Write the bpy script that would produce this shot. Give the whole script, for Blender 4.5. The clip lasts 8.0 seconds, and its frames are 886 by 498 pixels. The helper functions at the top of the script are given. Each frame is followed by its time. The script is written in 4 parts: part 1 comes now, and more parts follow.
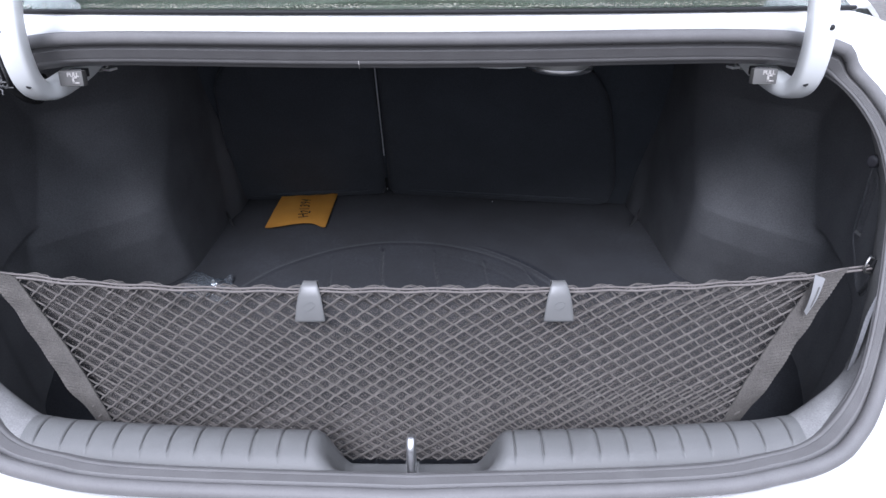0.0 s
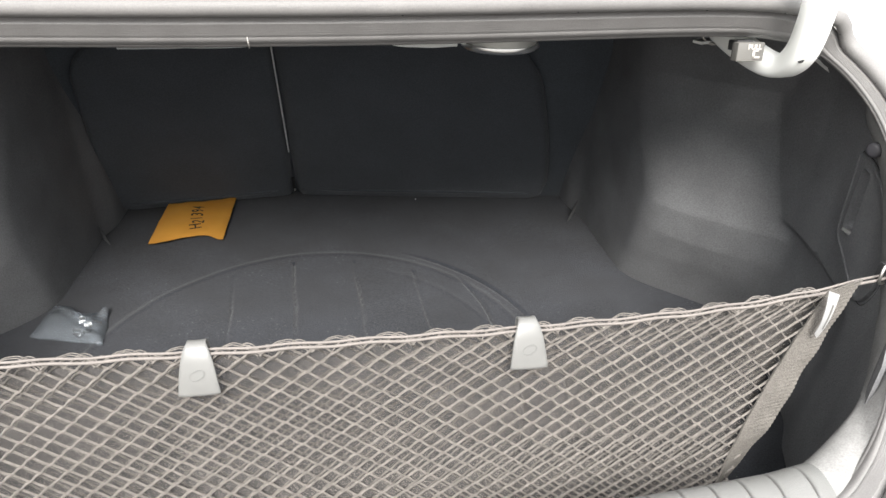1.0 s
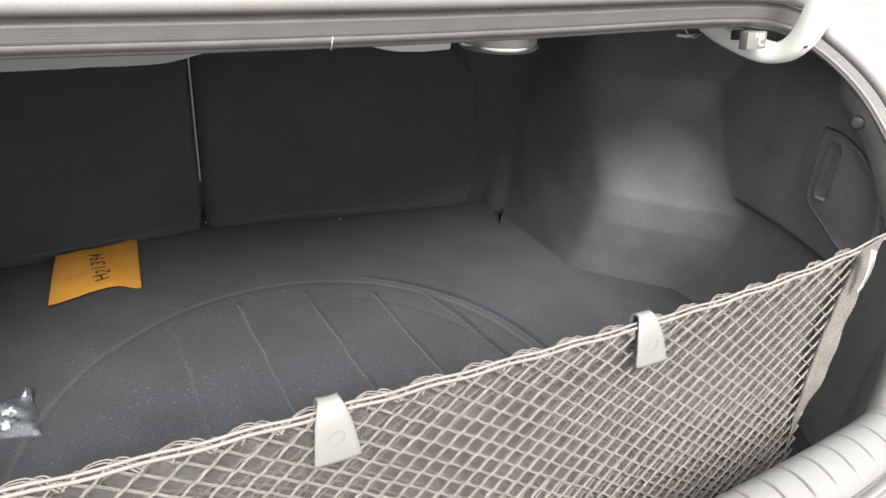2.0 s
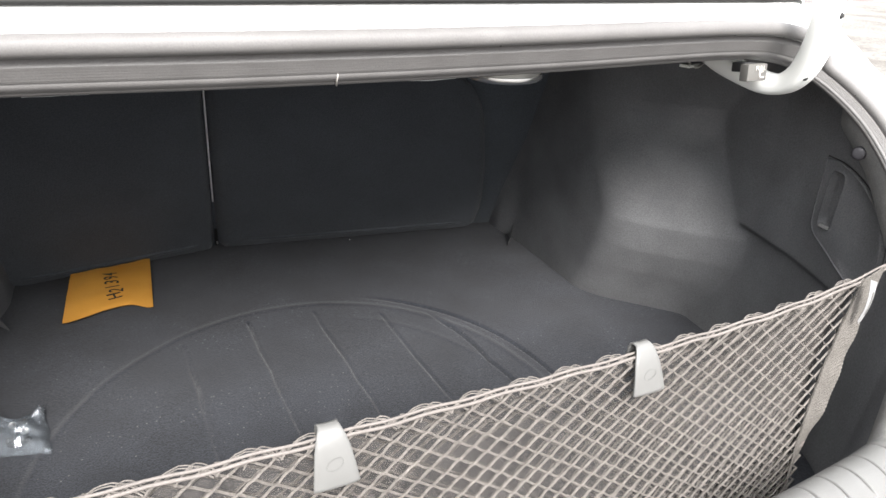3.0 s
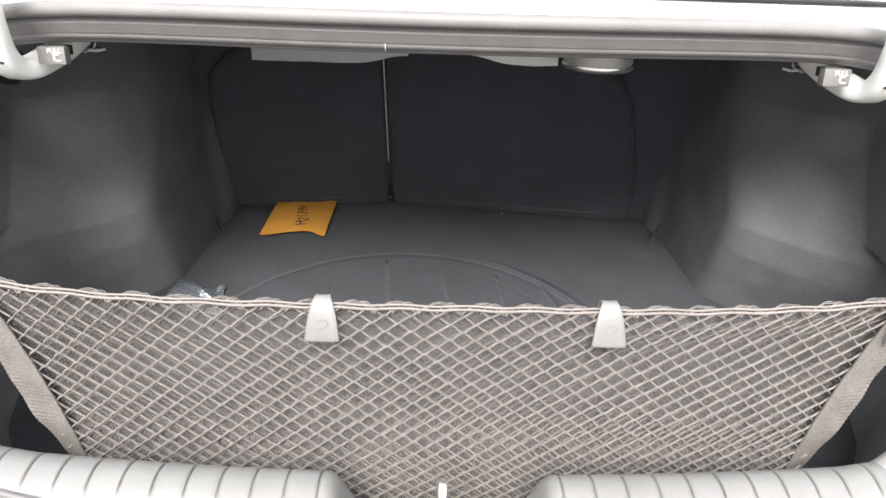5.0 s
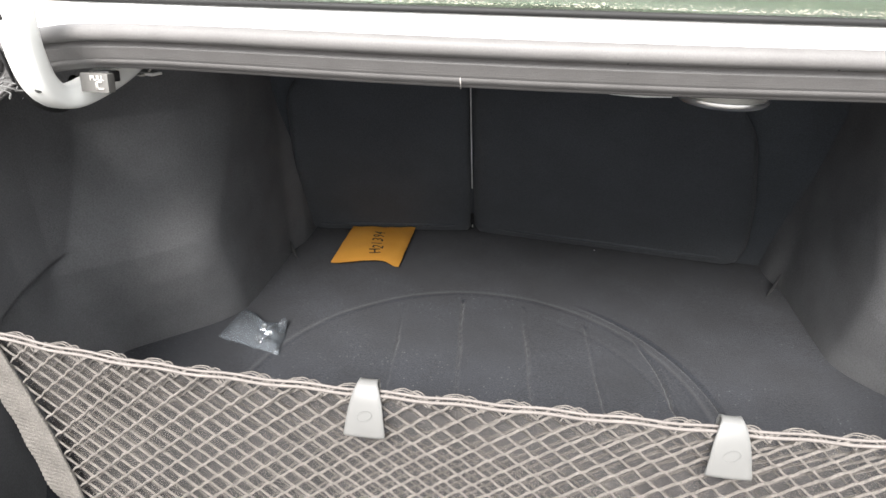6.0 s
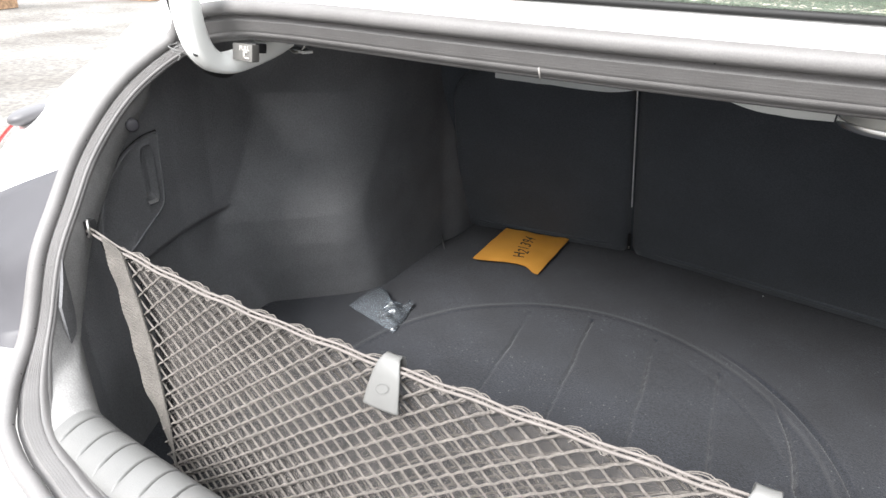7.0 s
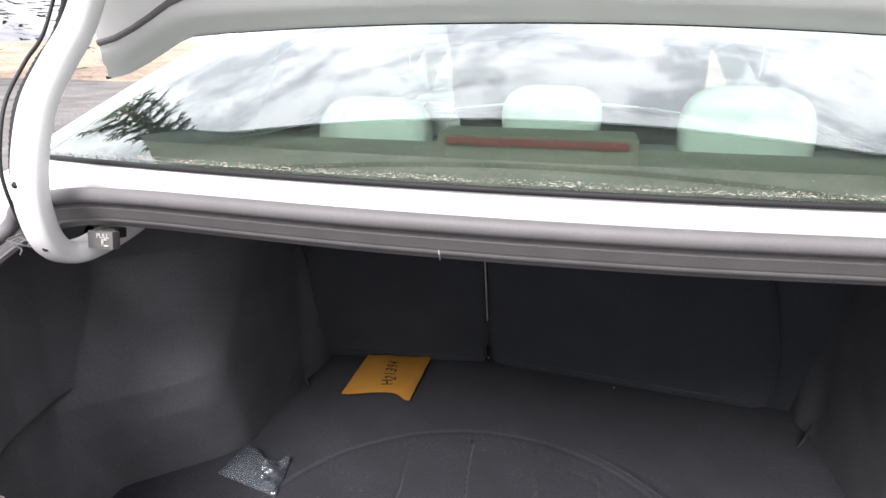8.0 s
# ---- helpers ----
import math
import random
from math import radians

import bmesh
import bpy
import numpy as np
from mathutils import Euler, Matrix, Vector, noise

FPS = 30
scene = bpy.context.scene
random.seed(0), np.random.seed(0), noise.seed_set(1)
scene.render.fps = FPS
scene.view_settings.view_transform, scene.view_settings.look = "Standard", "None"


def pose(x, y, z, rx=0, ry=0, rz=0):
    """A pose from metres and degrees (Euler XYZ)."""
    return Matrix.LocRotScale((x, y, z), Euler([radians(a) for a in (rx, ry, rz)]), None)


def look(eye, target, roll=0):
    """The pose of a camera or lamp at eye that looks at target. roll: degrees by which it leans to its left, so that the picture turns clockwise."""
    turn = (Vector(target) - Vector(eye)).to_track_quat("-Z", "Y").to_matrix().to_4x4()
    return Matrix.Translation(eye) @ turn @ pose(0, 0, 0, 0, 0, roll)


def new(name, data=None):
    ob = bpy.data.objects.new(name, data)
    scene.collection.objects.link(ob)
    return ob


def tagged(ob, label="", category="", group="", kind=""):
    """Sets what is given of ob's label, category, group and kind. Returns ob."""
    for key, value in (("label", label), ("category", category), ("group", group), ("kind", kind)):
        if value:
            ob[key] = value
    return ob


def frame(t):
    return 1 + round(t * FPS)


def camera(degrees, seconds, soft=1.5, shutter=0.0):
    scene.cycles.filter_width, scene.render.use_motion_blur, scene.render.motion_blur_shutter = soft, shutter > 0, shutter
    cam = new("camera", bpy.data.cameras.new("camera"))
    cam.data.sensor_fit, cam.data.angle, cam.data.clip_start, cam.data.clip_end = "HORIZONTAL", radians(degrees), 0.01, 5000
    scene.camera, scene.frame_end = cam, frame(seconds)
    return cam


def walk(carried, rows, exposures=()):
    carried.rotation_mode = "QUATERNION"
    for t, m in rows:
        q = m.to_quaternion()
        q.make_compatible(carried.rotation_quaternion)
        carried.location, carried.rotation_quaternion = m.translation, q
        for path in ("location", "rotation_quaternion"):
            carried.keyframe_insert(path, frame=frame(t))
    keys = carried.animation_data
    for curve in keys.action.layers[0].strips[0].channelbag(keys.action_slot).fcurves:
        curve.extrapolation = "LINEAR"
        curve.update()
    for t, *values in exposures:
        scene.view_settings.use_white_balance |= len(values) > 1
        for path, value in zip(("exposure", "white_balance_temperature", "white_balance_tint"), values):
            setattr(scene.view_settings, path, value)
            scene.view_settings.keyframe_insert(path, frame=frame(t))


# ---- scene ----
cam = camera(69.1, 8.0)
PATH = [
    (0, (0.043, 0.027, 1.3), (0.027, 1.79, 0.357), -0.3),
    (0.5, (0.038, 0.143, 1.279), (0.104, 1.886, 0.301), -0.1),
    (1, (0.023, 0.222, 1.251), (0.278, 1.945, 0.268), 1.0),
    (1.2, (-0.028, 0.256, 1.233), (0.378, 1.964, 0.274), 2.8),
    (2.3, (-0.261, 0.349, 1.216), (0.589, 1.907, 0.294), 2.0),
    (2.5, (-0.265, 0.348, 1.217), (0.601, 1.903, 0.305), 2.2),
    (3, (-0.224, 0.331, 1.234), (0.542, 1.955, 0.351), 2.4),
    (3.5, (-0.09, 0.289, 1.273), (0.372, 2.028, 0.4), 1.8),
    (3.6, (-0.053, 0.268, 1.279), (0.318, 2.02, 0.389), 1.1),
    (4, (-0.007, 0.205, 1.253), (0.185, 1.976, 0.343), 1.5),
    (4.5, (0.0, 0.107, 1.26), (0.032, 1.881, 0.336), 0.7),
    (4.7, (-0.02, 0.097, 1.244), (0.033, 1.881, 0.343), 1.3),
    (5.8, (0.014, 0.257, 1.256), (-0.145, 2.029, 0.343), 2.3),
    (6, (-0.004, 0.272, 1.246), (-0.247, 2.047, 0.355), 0.9),
    (6.5, (0.08, 0.311, 1.235), (-0.575, 1.988, 0.363), 1.1),
    (7, (0.137, 0.317, 1.223), (-0.72, 1.903, 0.358), 1.7),
    (7.5, (0.145, 0.321, 1.218), (-0.607, 2.01, 0.457), 0.8),
    (8, (0.05, 0.309, 1.303), (-0.342, 2.179, 0.712), 0.7),
]
# seconds, stops, white balance
EXPOSURES = [(0, .44, 5450, 18), (.5, 1.12, 5850, 12), (1, 1.5, 6400, 10), (2.5, 1.76, 6500, 10), (3.5, 1.5, 6150, 13), (4.5, 1.65, 6350, 13), (6.5, 1.62, 6350, 11), (7, 1.58, 6200, 11), (7.6, 1.5, 6100, 12), (8, .82, 6150, 19)]
walk(cam, [(t, look(eye, target, roll)) for t, eye, target, roll in PATH], EXPOSURES)

from mathutils.bvhtree import BVHTree

# ---- world, sun, exposure ----
world = bpy.data.worlds.new("sky")
scene.world = world
world.use_nodes = True
wn = world.node_tree
wn.nodes.clear()
w_out = wn.nodes.new("ShaderNodeOutputWorld")
w_bg = wn.nodes.new("ShaderNodeBackground")
w_sky = wn.nodes.new("ShaderNodeTexSky")
w_sky.sky_type, w_sky.sun_disc = "NISHITA", False
w_sky.sun_elevation, w_sky.sun_rotation = radians(45.3), radians(188)
w_sky.dust_density, w_sky.air_density = 4.0, 1.2
# overcast: clouds whiten the clear sky
w_co = wn.nodes.new("ShaderNodeTexCoord")
w_cl = wn.nodes.new("ShaderNodeTexNoise")
w_cl.inputs["Scale"].default_value, w_cl.inputs["Detail"].default_value = 8.0, 9
w_cl.inputs["Roughness"].default_value, w_cl.inputs["Distortion"].default_value = 0.62, 0.35
w_ra = wn.nodes.new("ShaderNodeValToRGB")
w_ra.color_ramp.elements[0].position, w_ra.color_ramp.elements[0].color = 0.40, (10.5, 10.6, 10.7, 1)
w_ra.color_ramp.elements[1].position, w_ra.color_ramp.elements[1].color = 0.56, (19.5, 19.3, 18.8, 1)
w_mx = wn.nodes.new("ShaderNodeMix")
w_mx.data_type = "RGBA"
w_mx.inputs[0].default_value = 0.95
w_st = wn.nodes.new("ShaderNodeMapping")
w_st.inputs["Scale"].default_value = (0.7, 1.0, 1.5)
wn.links.new(w_co.outputs["Generated"], w_st.inputs["Vector"])
wn.links.new(w_st.outputs[0], w_cl.inputs["Vector"])
wn.links.new(w_cl.outputs["Fac"], w_ra.inputs["Fac"])
wn.links.new(w_sky.outputs["Color"], w_mx.inputs[6])
wn.links.new(w_ra.outputs["Color"], w_mx.inputs[7])
# an overcast sky is brighter towards the zenith
w_sp = wn.nodes.new("ShaderNodeSeparateXYZ")
wn.links.new(w_co.outputs["Generated"], w_sp.inputs[0])
w_gr = wn.nodes.new("ShaderNodeMapRange")
w_gr.inputs[1].default_value, w_gr.inputs[2].default_value = 0.0, 1.0
w_gr.inputs[3].default_value, w_gr.inputs[4].default_value = 0.34, 1.55
wn.links.new(w_sp.outputs["Z"], w_gr.inputs[0])
w_mu = wn.nodes.new("ShaderNodeMix")
w_mu.data_type, w_mu.blend_type = "RGBA", "MULTIPLY"
w_mu.inputs[0].default_value = 1.0
wn.links.new(w_mx.outputs[2], w_mu.inputs[6])
wn.links.new(w_gr.outputs[0], w_mu.inputs[7])
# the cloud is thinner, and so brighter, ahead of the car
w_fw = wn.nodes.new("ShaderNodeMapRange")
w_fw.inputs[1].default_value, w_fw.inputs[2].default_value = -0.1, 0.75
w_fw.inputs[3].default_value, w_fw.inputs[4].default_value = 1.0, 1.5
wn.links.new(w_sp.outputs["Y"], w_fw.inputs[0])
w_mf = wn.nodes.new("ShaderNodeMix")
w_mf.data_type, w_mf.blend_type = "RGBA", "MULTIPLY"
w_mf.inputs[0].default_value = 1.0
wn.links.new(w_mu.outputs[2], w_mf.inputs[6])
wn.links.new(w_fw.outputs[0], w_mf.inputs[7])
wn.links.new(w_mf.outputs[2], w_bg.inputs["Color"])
w_bg.inputs["Strength"].default_value = 0.086
wn.links.new(w_bg.outputs[0], w_out.inputs[0])

sun = new("sun", bpy.data.lights.new("sun", "SUN"))
sun.data.energy, sun.data.angle, sun.data.color = 3.6, radians(28), (1.0, 0.96, 0.9)
sun.matrix_world = look((-0.34, -2.4, 2.45), (0, 0, 0))


# ---- materials ----
def material(name, color, rough=0.6, metal=0.0, vary=0.12, scale=40.0, bump=0.0, bump_scale=300.0,
             fine=0.0, fine_scale=900.0, coat=0.0, rough_vary=0.1, color2=None, spec=0.5, sheen=0.0):
    """A surface with grain at two scales: broad tone changes and fine relief."""
    m = bpy.data.materials.new(name)
    m.use_nodes = True
    nt = m.node_tree
    b = nt.nodes["Principled BSDF"]
    co = nt.nodes.new("ShaderNodeTexCoord")
    n1 = nt.nodes.new("ShaderNodeTexNoise")
    n1.inputs["Scale"].default_value, n1.inputs["Detail"].default_value = scale, 6
    nt.links.new(co.outputs["Object"], n1.inputs["Vector"])
    n2 = nt.nodes.new("ShaderNodeTexNoise")
    n2.inputs["Scale"].default_value, n2.inputs["Detail"].default_value = fine_scale, 3
    nt.links.new(co.outputs["Object"], n2.inputs["Vector"])
    ramp = nt.nodes.new("ShaderNodeValToRGB")
    c = Vector(color)
    d = Vector(color2) if color2 else c * (1 + vary)
    lo = c * (1 - vary)
    ramp.color_ramp.elements[0].position, ramp.color_ramp.elements[0].color = 0.3, (*lo, 1)
    ramp.color_ramp.elements[1].position, ramp.color_ramp.elements[1].color = 0.7, (*d, 1)
    nt.links.new(n1.outputs["Fac"], ramp.inputs["Fac"])
    last = ramp.outputs["Color"]
    if fine > 0:
        mul = nt.nodes.new("ShaderNodeMix")
        mul.data_type, mul.blend_type = "RGBA", "MULTIPLY"
        mul.inputs[0].default_value = 1.0
        r2 = nt.nodes.new("ShaderNodeMapRange")
        r2.inputs[1].default_value, r2.inputs[2].default_value = 0.3, 0.7
        r2.inputs[3].default_value, r2.inputs[4].default_value = 1 - fine, 1 + fine
        nt.links.new(n2.outputs["Fac"], r2.inputs[0])
        nt.links.new(last, mul.inputs[6])
        nt.links.new(r2.outputs[0], mul.inputs[7])
        last = mul.outputs[2]
    nt.links.new(last, b.inputs["Base Color"])
    rr = nt.nodes.new("ShaderNodeMapRange")
    rr.inputs[3].default_value, rr.inputs[4].default_value = max(0.02, rough - rough_vary), min(1, rough + rough_vary)
    nt.links.new(n1.outputs["Fac"], rr.inputs[0])
    nt.links.new(rr.outputs[0], b.inputs["Roughness"])
    b.inputs["Metallic"].default_value = metal
    b.inputs["Specular IOR Level"].default_value = spec
    b.inputs["Coat Weight"].default_value = coat
    b.inputs["Coat Roughness"].default_value = 0.06
    b.inputs["Sheen Weight"].default_value = sheen
    b.inputs["Sheen Roughness"].default_value = 0.6
    if bump > 0:
        n3 = nt.nodes.new("ShaderNodeTexNoise")
        n3.inputs["Scale"].default_value, n3.inputs["Detail"].default_value = bump_scale, 4
        nt.links.new(co.outputs["Object"], n3.inputs["Vector"])
        bp = nt.nodes.new("ShaderNodeBump")
        bp.inputs["Strength"].default_value, bp.inputs["Distance"].default_value = bump, 0.002
        nt.links.new(n3.outputs["Fac"], bp.inputs["Height"])
        nt.links.new(bp.outputs["Normal"], b.inputs["Normal"])
    return m


def glassy(name, color, ior=1.5, rough=0.0, thin_alpha=0.0):
    m = bpy.data.materials.new(name)
    m.use_nodes = True
    nt = m.node_tree
    b = nt.nodes["Principled BSDF"]
    b.inputs["Base Color"].default_value = (*color, 1)
    b.inputs["Roughness"].default_value = rough
    b.inputs["Transmission Weight"].default_value = 1.0
    b.inputs["IOR"].default_value = ior
    return m


def carpet_material(name, color, lint, speckle=0.3, blotch=0.10, sheen=0.12):
    """Needle felt: fine fibre speckle, worn lighter patches and a few stray bits of lint."""
    m = material(name, color, rough=0.95, vary=blotch, scale=9.0, bump=0.5, bump_scale=420.0, fine=speckle,
                 fine_scale=420.0, spec=0.15, sheen=sheen)
    nt = m.node_tree
    b = nt.nodes["Principled BSDF"]
    src = b.inputs["Base Color"].links[0].from_socket
    co = nt.nodes.new("ShaderNodeTexCoord")
    v = nt.nodes.new("ShaderNodeTexVoronoi")
    v.inputs["Scale"].default_value = 95.0
    nt.links.new(co.outputs["Object"], v.inputs["Vector"])
    n = nt.nodes.new("ShaderNodeTexNoise")
    n.inputs["Scale"].default_value = 9.0
    nt.links.new(co.outputs["Object"], n.inputs["Vector"])
    lt = nt.nodes.new("ShaderNodeMapRange")
    lt.inputs[1].default_value, lt.inputs[2].default_value = 0.15, 0.07
    nt.links.new(v.outputs["Distance"], lt.inputs[0])
    ga = nt.nodes.new("ShaderNodeMapRange")
    ga.inputs[1].default_value, ga.inputs[2].default_value = 0.46, 0.60
    nt.links.new(n.outputs["Fac"], ga.inputs[0])
    mu = nt.nodes.new("ShaderNodeMath")
    mu.operation = "MULTIPLY"
    nt.links.new(lt.outputs[0], mu.inputs[0])
    nt.links.new(ga.outputs[0], mu.inputs[1])
    mu2 = nt.nodes.new("ShaderNodeMath")
    mu2.operation = "MULTIPLY"
    mu2.inputs[1].default_value = lint
    nt.links.new(mu.outputs[0], mu2.inputs[0])
    mx = nt.nodes.new("ShaderNodeMix")
    mx.data_type = "RGBA"
    nt.links.new(mu2.outputs[0], mx.inputs[0])
    nt.links.new(src, mx.inputs[6])
    mx.inputs[7].default_value = (0.125, 0.125, 0.125, 1)
    nt.links.new(mx.outputs[2], b.inputs["Base Color"])
    return m


def worn_ring(m, cx, cy, ratio, radius, width, color):
    """A pale line worn into the carpet along the rim of the spare wheel well."""
    nt = m.node_tree
    b = nt.nodes["Principled BSDF"]
    src = b.inputs["Base Color"].links[0].from_socket
    co = nt.nodes.new("ShaderNodeTexCoord")
    mp = nt.nodes.new("ShaderNodeMapping")
    mp.inputs["Location"].default_value = (-cx, -cy / ratio, 0)
    mp.inputs["Scale"].default_value = (1, 1 / ratio, 0)
    nt.links.new(co.outputs["Object"], mp.inputs["Vector"])
    ln = nt.nodes.new("ShaderNodeVectorMath")
    ln.operation = "LENGTH"
    nt.links.new(mp.outputs[0], ln.inputs[0])
    df = nt.nodes.new("ShaderNodeMath")
    df.operation = "SUBTRACT"
    df.inputs[1].default_value = radius
    nt.links.new(ln.outputs["Value"], df.inputs[0])
    ab = nt.nodes.new("ShaderNodeMath")
    ab.operation = "ABSOLUTE"
    nt.links.new(df.outputs[0], ab.inputs[0])
    mr = nt.nodes.new("ShaderNodeMapRange")
    mr.interpolation_type = "SMOOTHSTEP"
    mr.inputs[1].default_value, mr.inputs[2].default_value = width, 0.0
    nt.links.new(ab.outputs[0], mr.inputs[0])
    no = nt.nodes.new("ShaderNodeTexNoise")
    no.inputs["Scale"].default_value = 14.0
    nt.links.new(co.outputs["Object"], no.inputs["Vector"])
    nr = nt.nodes.new("ShaderNodeMapRange")
    nr.inputs[1].default_value, nr.inputs[2].default_value = 0.35, 0.65
    nt.links.new(no.outputs["Fac"], nr.inputs[0])
    mu = nt.nodes.new("ShaderNodeMath")
    mu.operation = "MULTIPLY"
    nt.links.new(mr.outputs[0], mu.inputs[0])
    nt.links.new(nr.outputs[0], mu.inputs[1])
    mx = nt.nodes.new("ShaderNodeMix")
    mx.data_type = "RGBA"
    nt.links.new(mu.outputs[0], mx.inputs[0])
    nt.links.new(src, mx.inputs[6])
    mx.inputs[7].default_value = (*color, 1)
    nt.links.new(mx.outputs[2], b.inputs["Base Color"])


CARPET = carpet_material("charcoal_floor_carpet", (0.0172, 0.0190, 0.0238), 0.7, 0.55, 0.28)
worn_ring(CARPET, -.07, 1.03, 1.06, .388, .0060, (.034, .035, .039))
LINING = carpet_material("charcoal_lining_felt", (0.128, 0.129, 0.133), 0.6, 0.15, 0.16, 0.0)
SEATBACK = carpet_material("black_seatback_felt", (0.058, 0.063, 0.071), 0.1, 0.2)
BULKHEAD = carpet_material("dark_bulkhead_felt", (0.064, 0.071, 0.081), 0.1, 0.2)
WHITE = material("white_car_paint", (0.80, 0.80, 0.79), rough=0.28, vary=0.012, scale=6, coat=0.6, rough_vary=0.04)
INNER_WHITE = material("white_inner_paint", (0.74, 0.75, 0.73), rough=0.42, vary=0.03, scale=18, coat=0.2, rough_vary=0.08)
RUBBER = material("grey_black_rubber", (0.132, 0.128, 0.126), rough=0.62, vary=0.08, scale=30, bump=0.12, bump_scale=500, fine=0.1)
RUBBER_DARK = material("black_rubber_groove", (0.012, 0.012, 0.012), rough=0.7, vary=0.1)
SILL = material("grey_moulded_plastic", (0.112, 0.112, 0.109), rough=0.5, vary=0.06, scale=24, bump=0.25, bump_scale=900, fine=0.06)
TRIM = material("dark_grey_grained_plastic", (0.175, 0.173, 0.170), rough=0.7, vary=0.12, scale=60, bump=0.3, bump_scale=420, fine=0.14, fine_scale=500)
CORD = material("grey_net_cord", (0.132, 0.120, 0.109), rough=0.85, vary=0.25, scale=120, bump=0.9, bump_scale=900, fine=0.3, fine_scale=700)
CORD_BACK = material("dark_net_cord", (0.118, 0.108, 0.099), rough=0.88, vary=0.25, scale=120, bump=0.9, bump_scale=900, fine=0.3, fine_scale=700)
ROD = material("pale_elastic_cord", (0.135, 0.121, 0.112), rough=0.7, vary=0.12, scale=60, bump=0.4, bump_scale=900, fine=0.1, fine_scale=700)
WEBBING = material("taupe_webbing", (0.098, 0.090, 0.081), rough=0.9, vary=0.15, scale=50, bump=1.0, bump_scale=700, fine=0.25, fine_scale=600)
GAUZE = material("taupe_fine_mesh_cloth", (0.115, 0.105, 0.097), rough=0.95, vary=0.2, scale=30, bump=0.8, bump_scale=700, fine=0.35, fine_scale=500)
GAUZE.node_tree.nodes["Principled BSDF"].inputs["Alpha"].default_value = 0.48
CLIP = material("pale_grey_plastic_clip", (0.122, 0.122, 0.118), rough=0.36, vary=0.05, scale=40, rough_vary=0.06)
CHROME = material("bright_steel", (0.85, 0.85, 0.85), rough=0.32, metal=1.0, vary=0.06)
STEEL = material("dull_zinc_steel", (0.45, 0.44, 0.42), rough=0.4, metal=1.0, vary=0.12, scale=60)
MANILA = material("orange_manila_paper", (0.56, 0.26, 0.036), rough=0.62, vary=0.08, scale=14, bump=0.25, bump_scale=120, fine=0.05, color2=(0.61, 0.30, 0.05))
INK = material("black_marker_ink", (0.012, 0.012, 0.014), rough=0.6, vary=0.1)
BLACK_PLASTIC = material("black_plastic", (0.02, 0.02, 0.021), rough=0.55, vary=0.15, bump=0.2)
BOX_GREY = material("grey_handle_plastic", (0.115, 0.112, 0.105), rough=0.5, vary=0.08)
WHITE_INK = material("white_print", (0.40, 0.38, 0.36), rough=0.6, vary=0.05)
MAGNET = material("pale_zinc_coating", (0.40, 0.40, 0.38), rough=0.45, vary=0.08, metal=0.3)
LABEL = material("pale_grey_satin_tape", (0.24, 0.24, 0.24), rough=0.5, vary=0.1)
BEIGE = material("pale_seat_leather", (0.40, 0.41, 0.38), rough=0.55, vary=0.06, bump=0.3)
SHELF = material("dark_parcel_shelf_felt", (0.175, 0.158, 0.122), rough=0.95, vary=0.15, scale=12, bump=0.5, fine=0.25)
# pale colour that paints the light in the seat gap; also the colour of lint
GAP_LIGHT_LINT = material("pale_gap_light_and_lint", (0.62, 0.62, 0.62), rough=0.7, vary=0.1)
DULL_RED = material("dull_red_lens", (0.22, 0.035, 0.03), rough=0.3, vary=0.05)
RED = material("red_lamp_lens", (0.26, 0.018, 0.018), rough=0.12, vary=0.05, coat=1.0)
LAMP_GREY = material("smoked_lamp_lens", (0.036, 0.035, 0.040), rough=0.5, vary=0.08)
GLASS = glassy("green_tinted_glass", (0.42, 0.56, 0.49), 1.50)
# dark tint added to the unseen windows so that less light enters the cabin
SIDE_GLASS = glassy("cabin_dimming_glass", (0.10, 0.12, 0.11), 1.52)


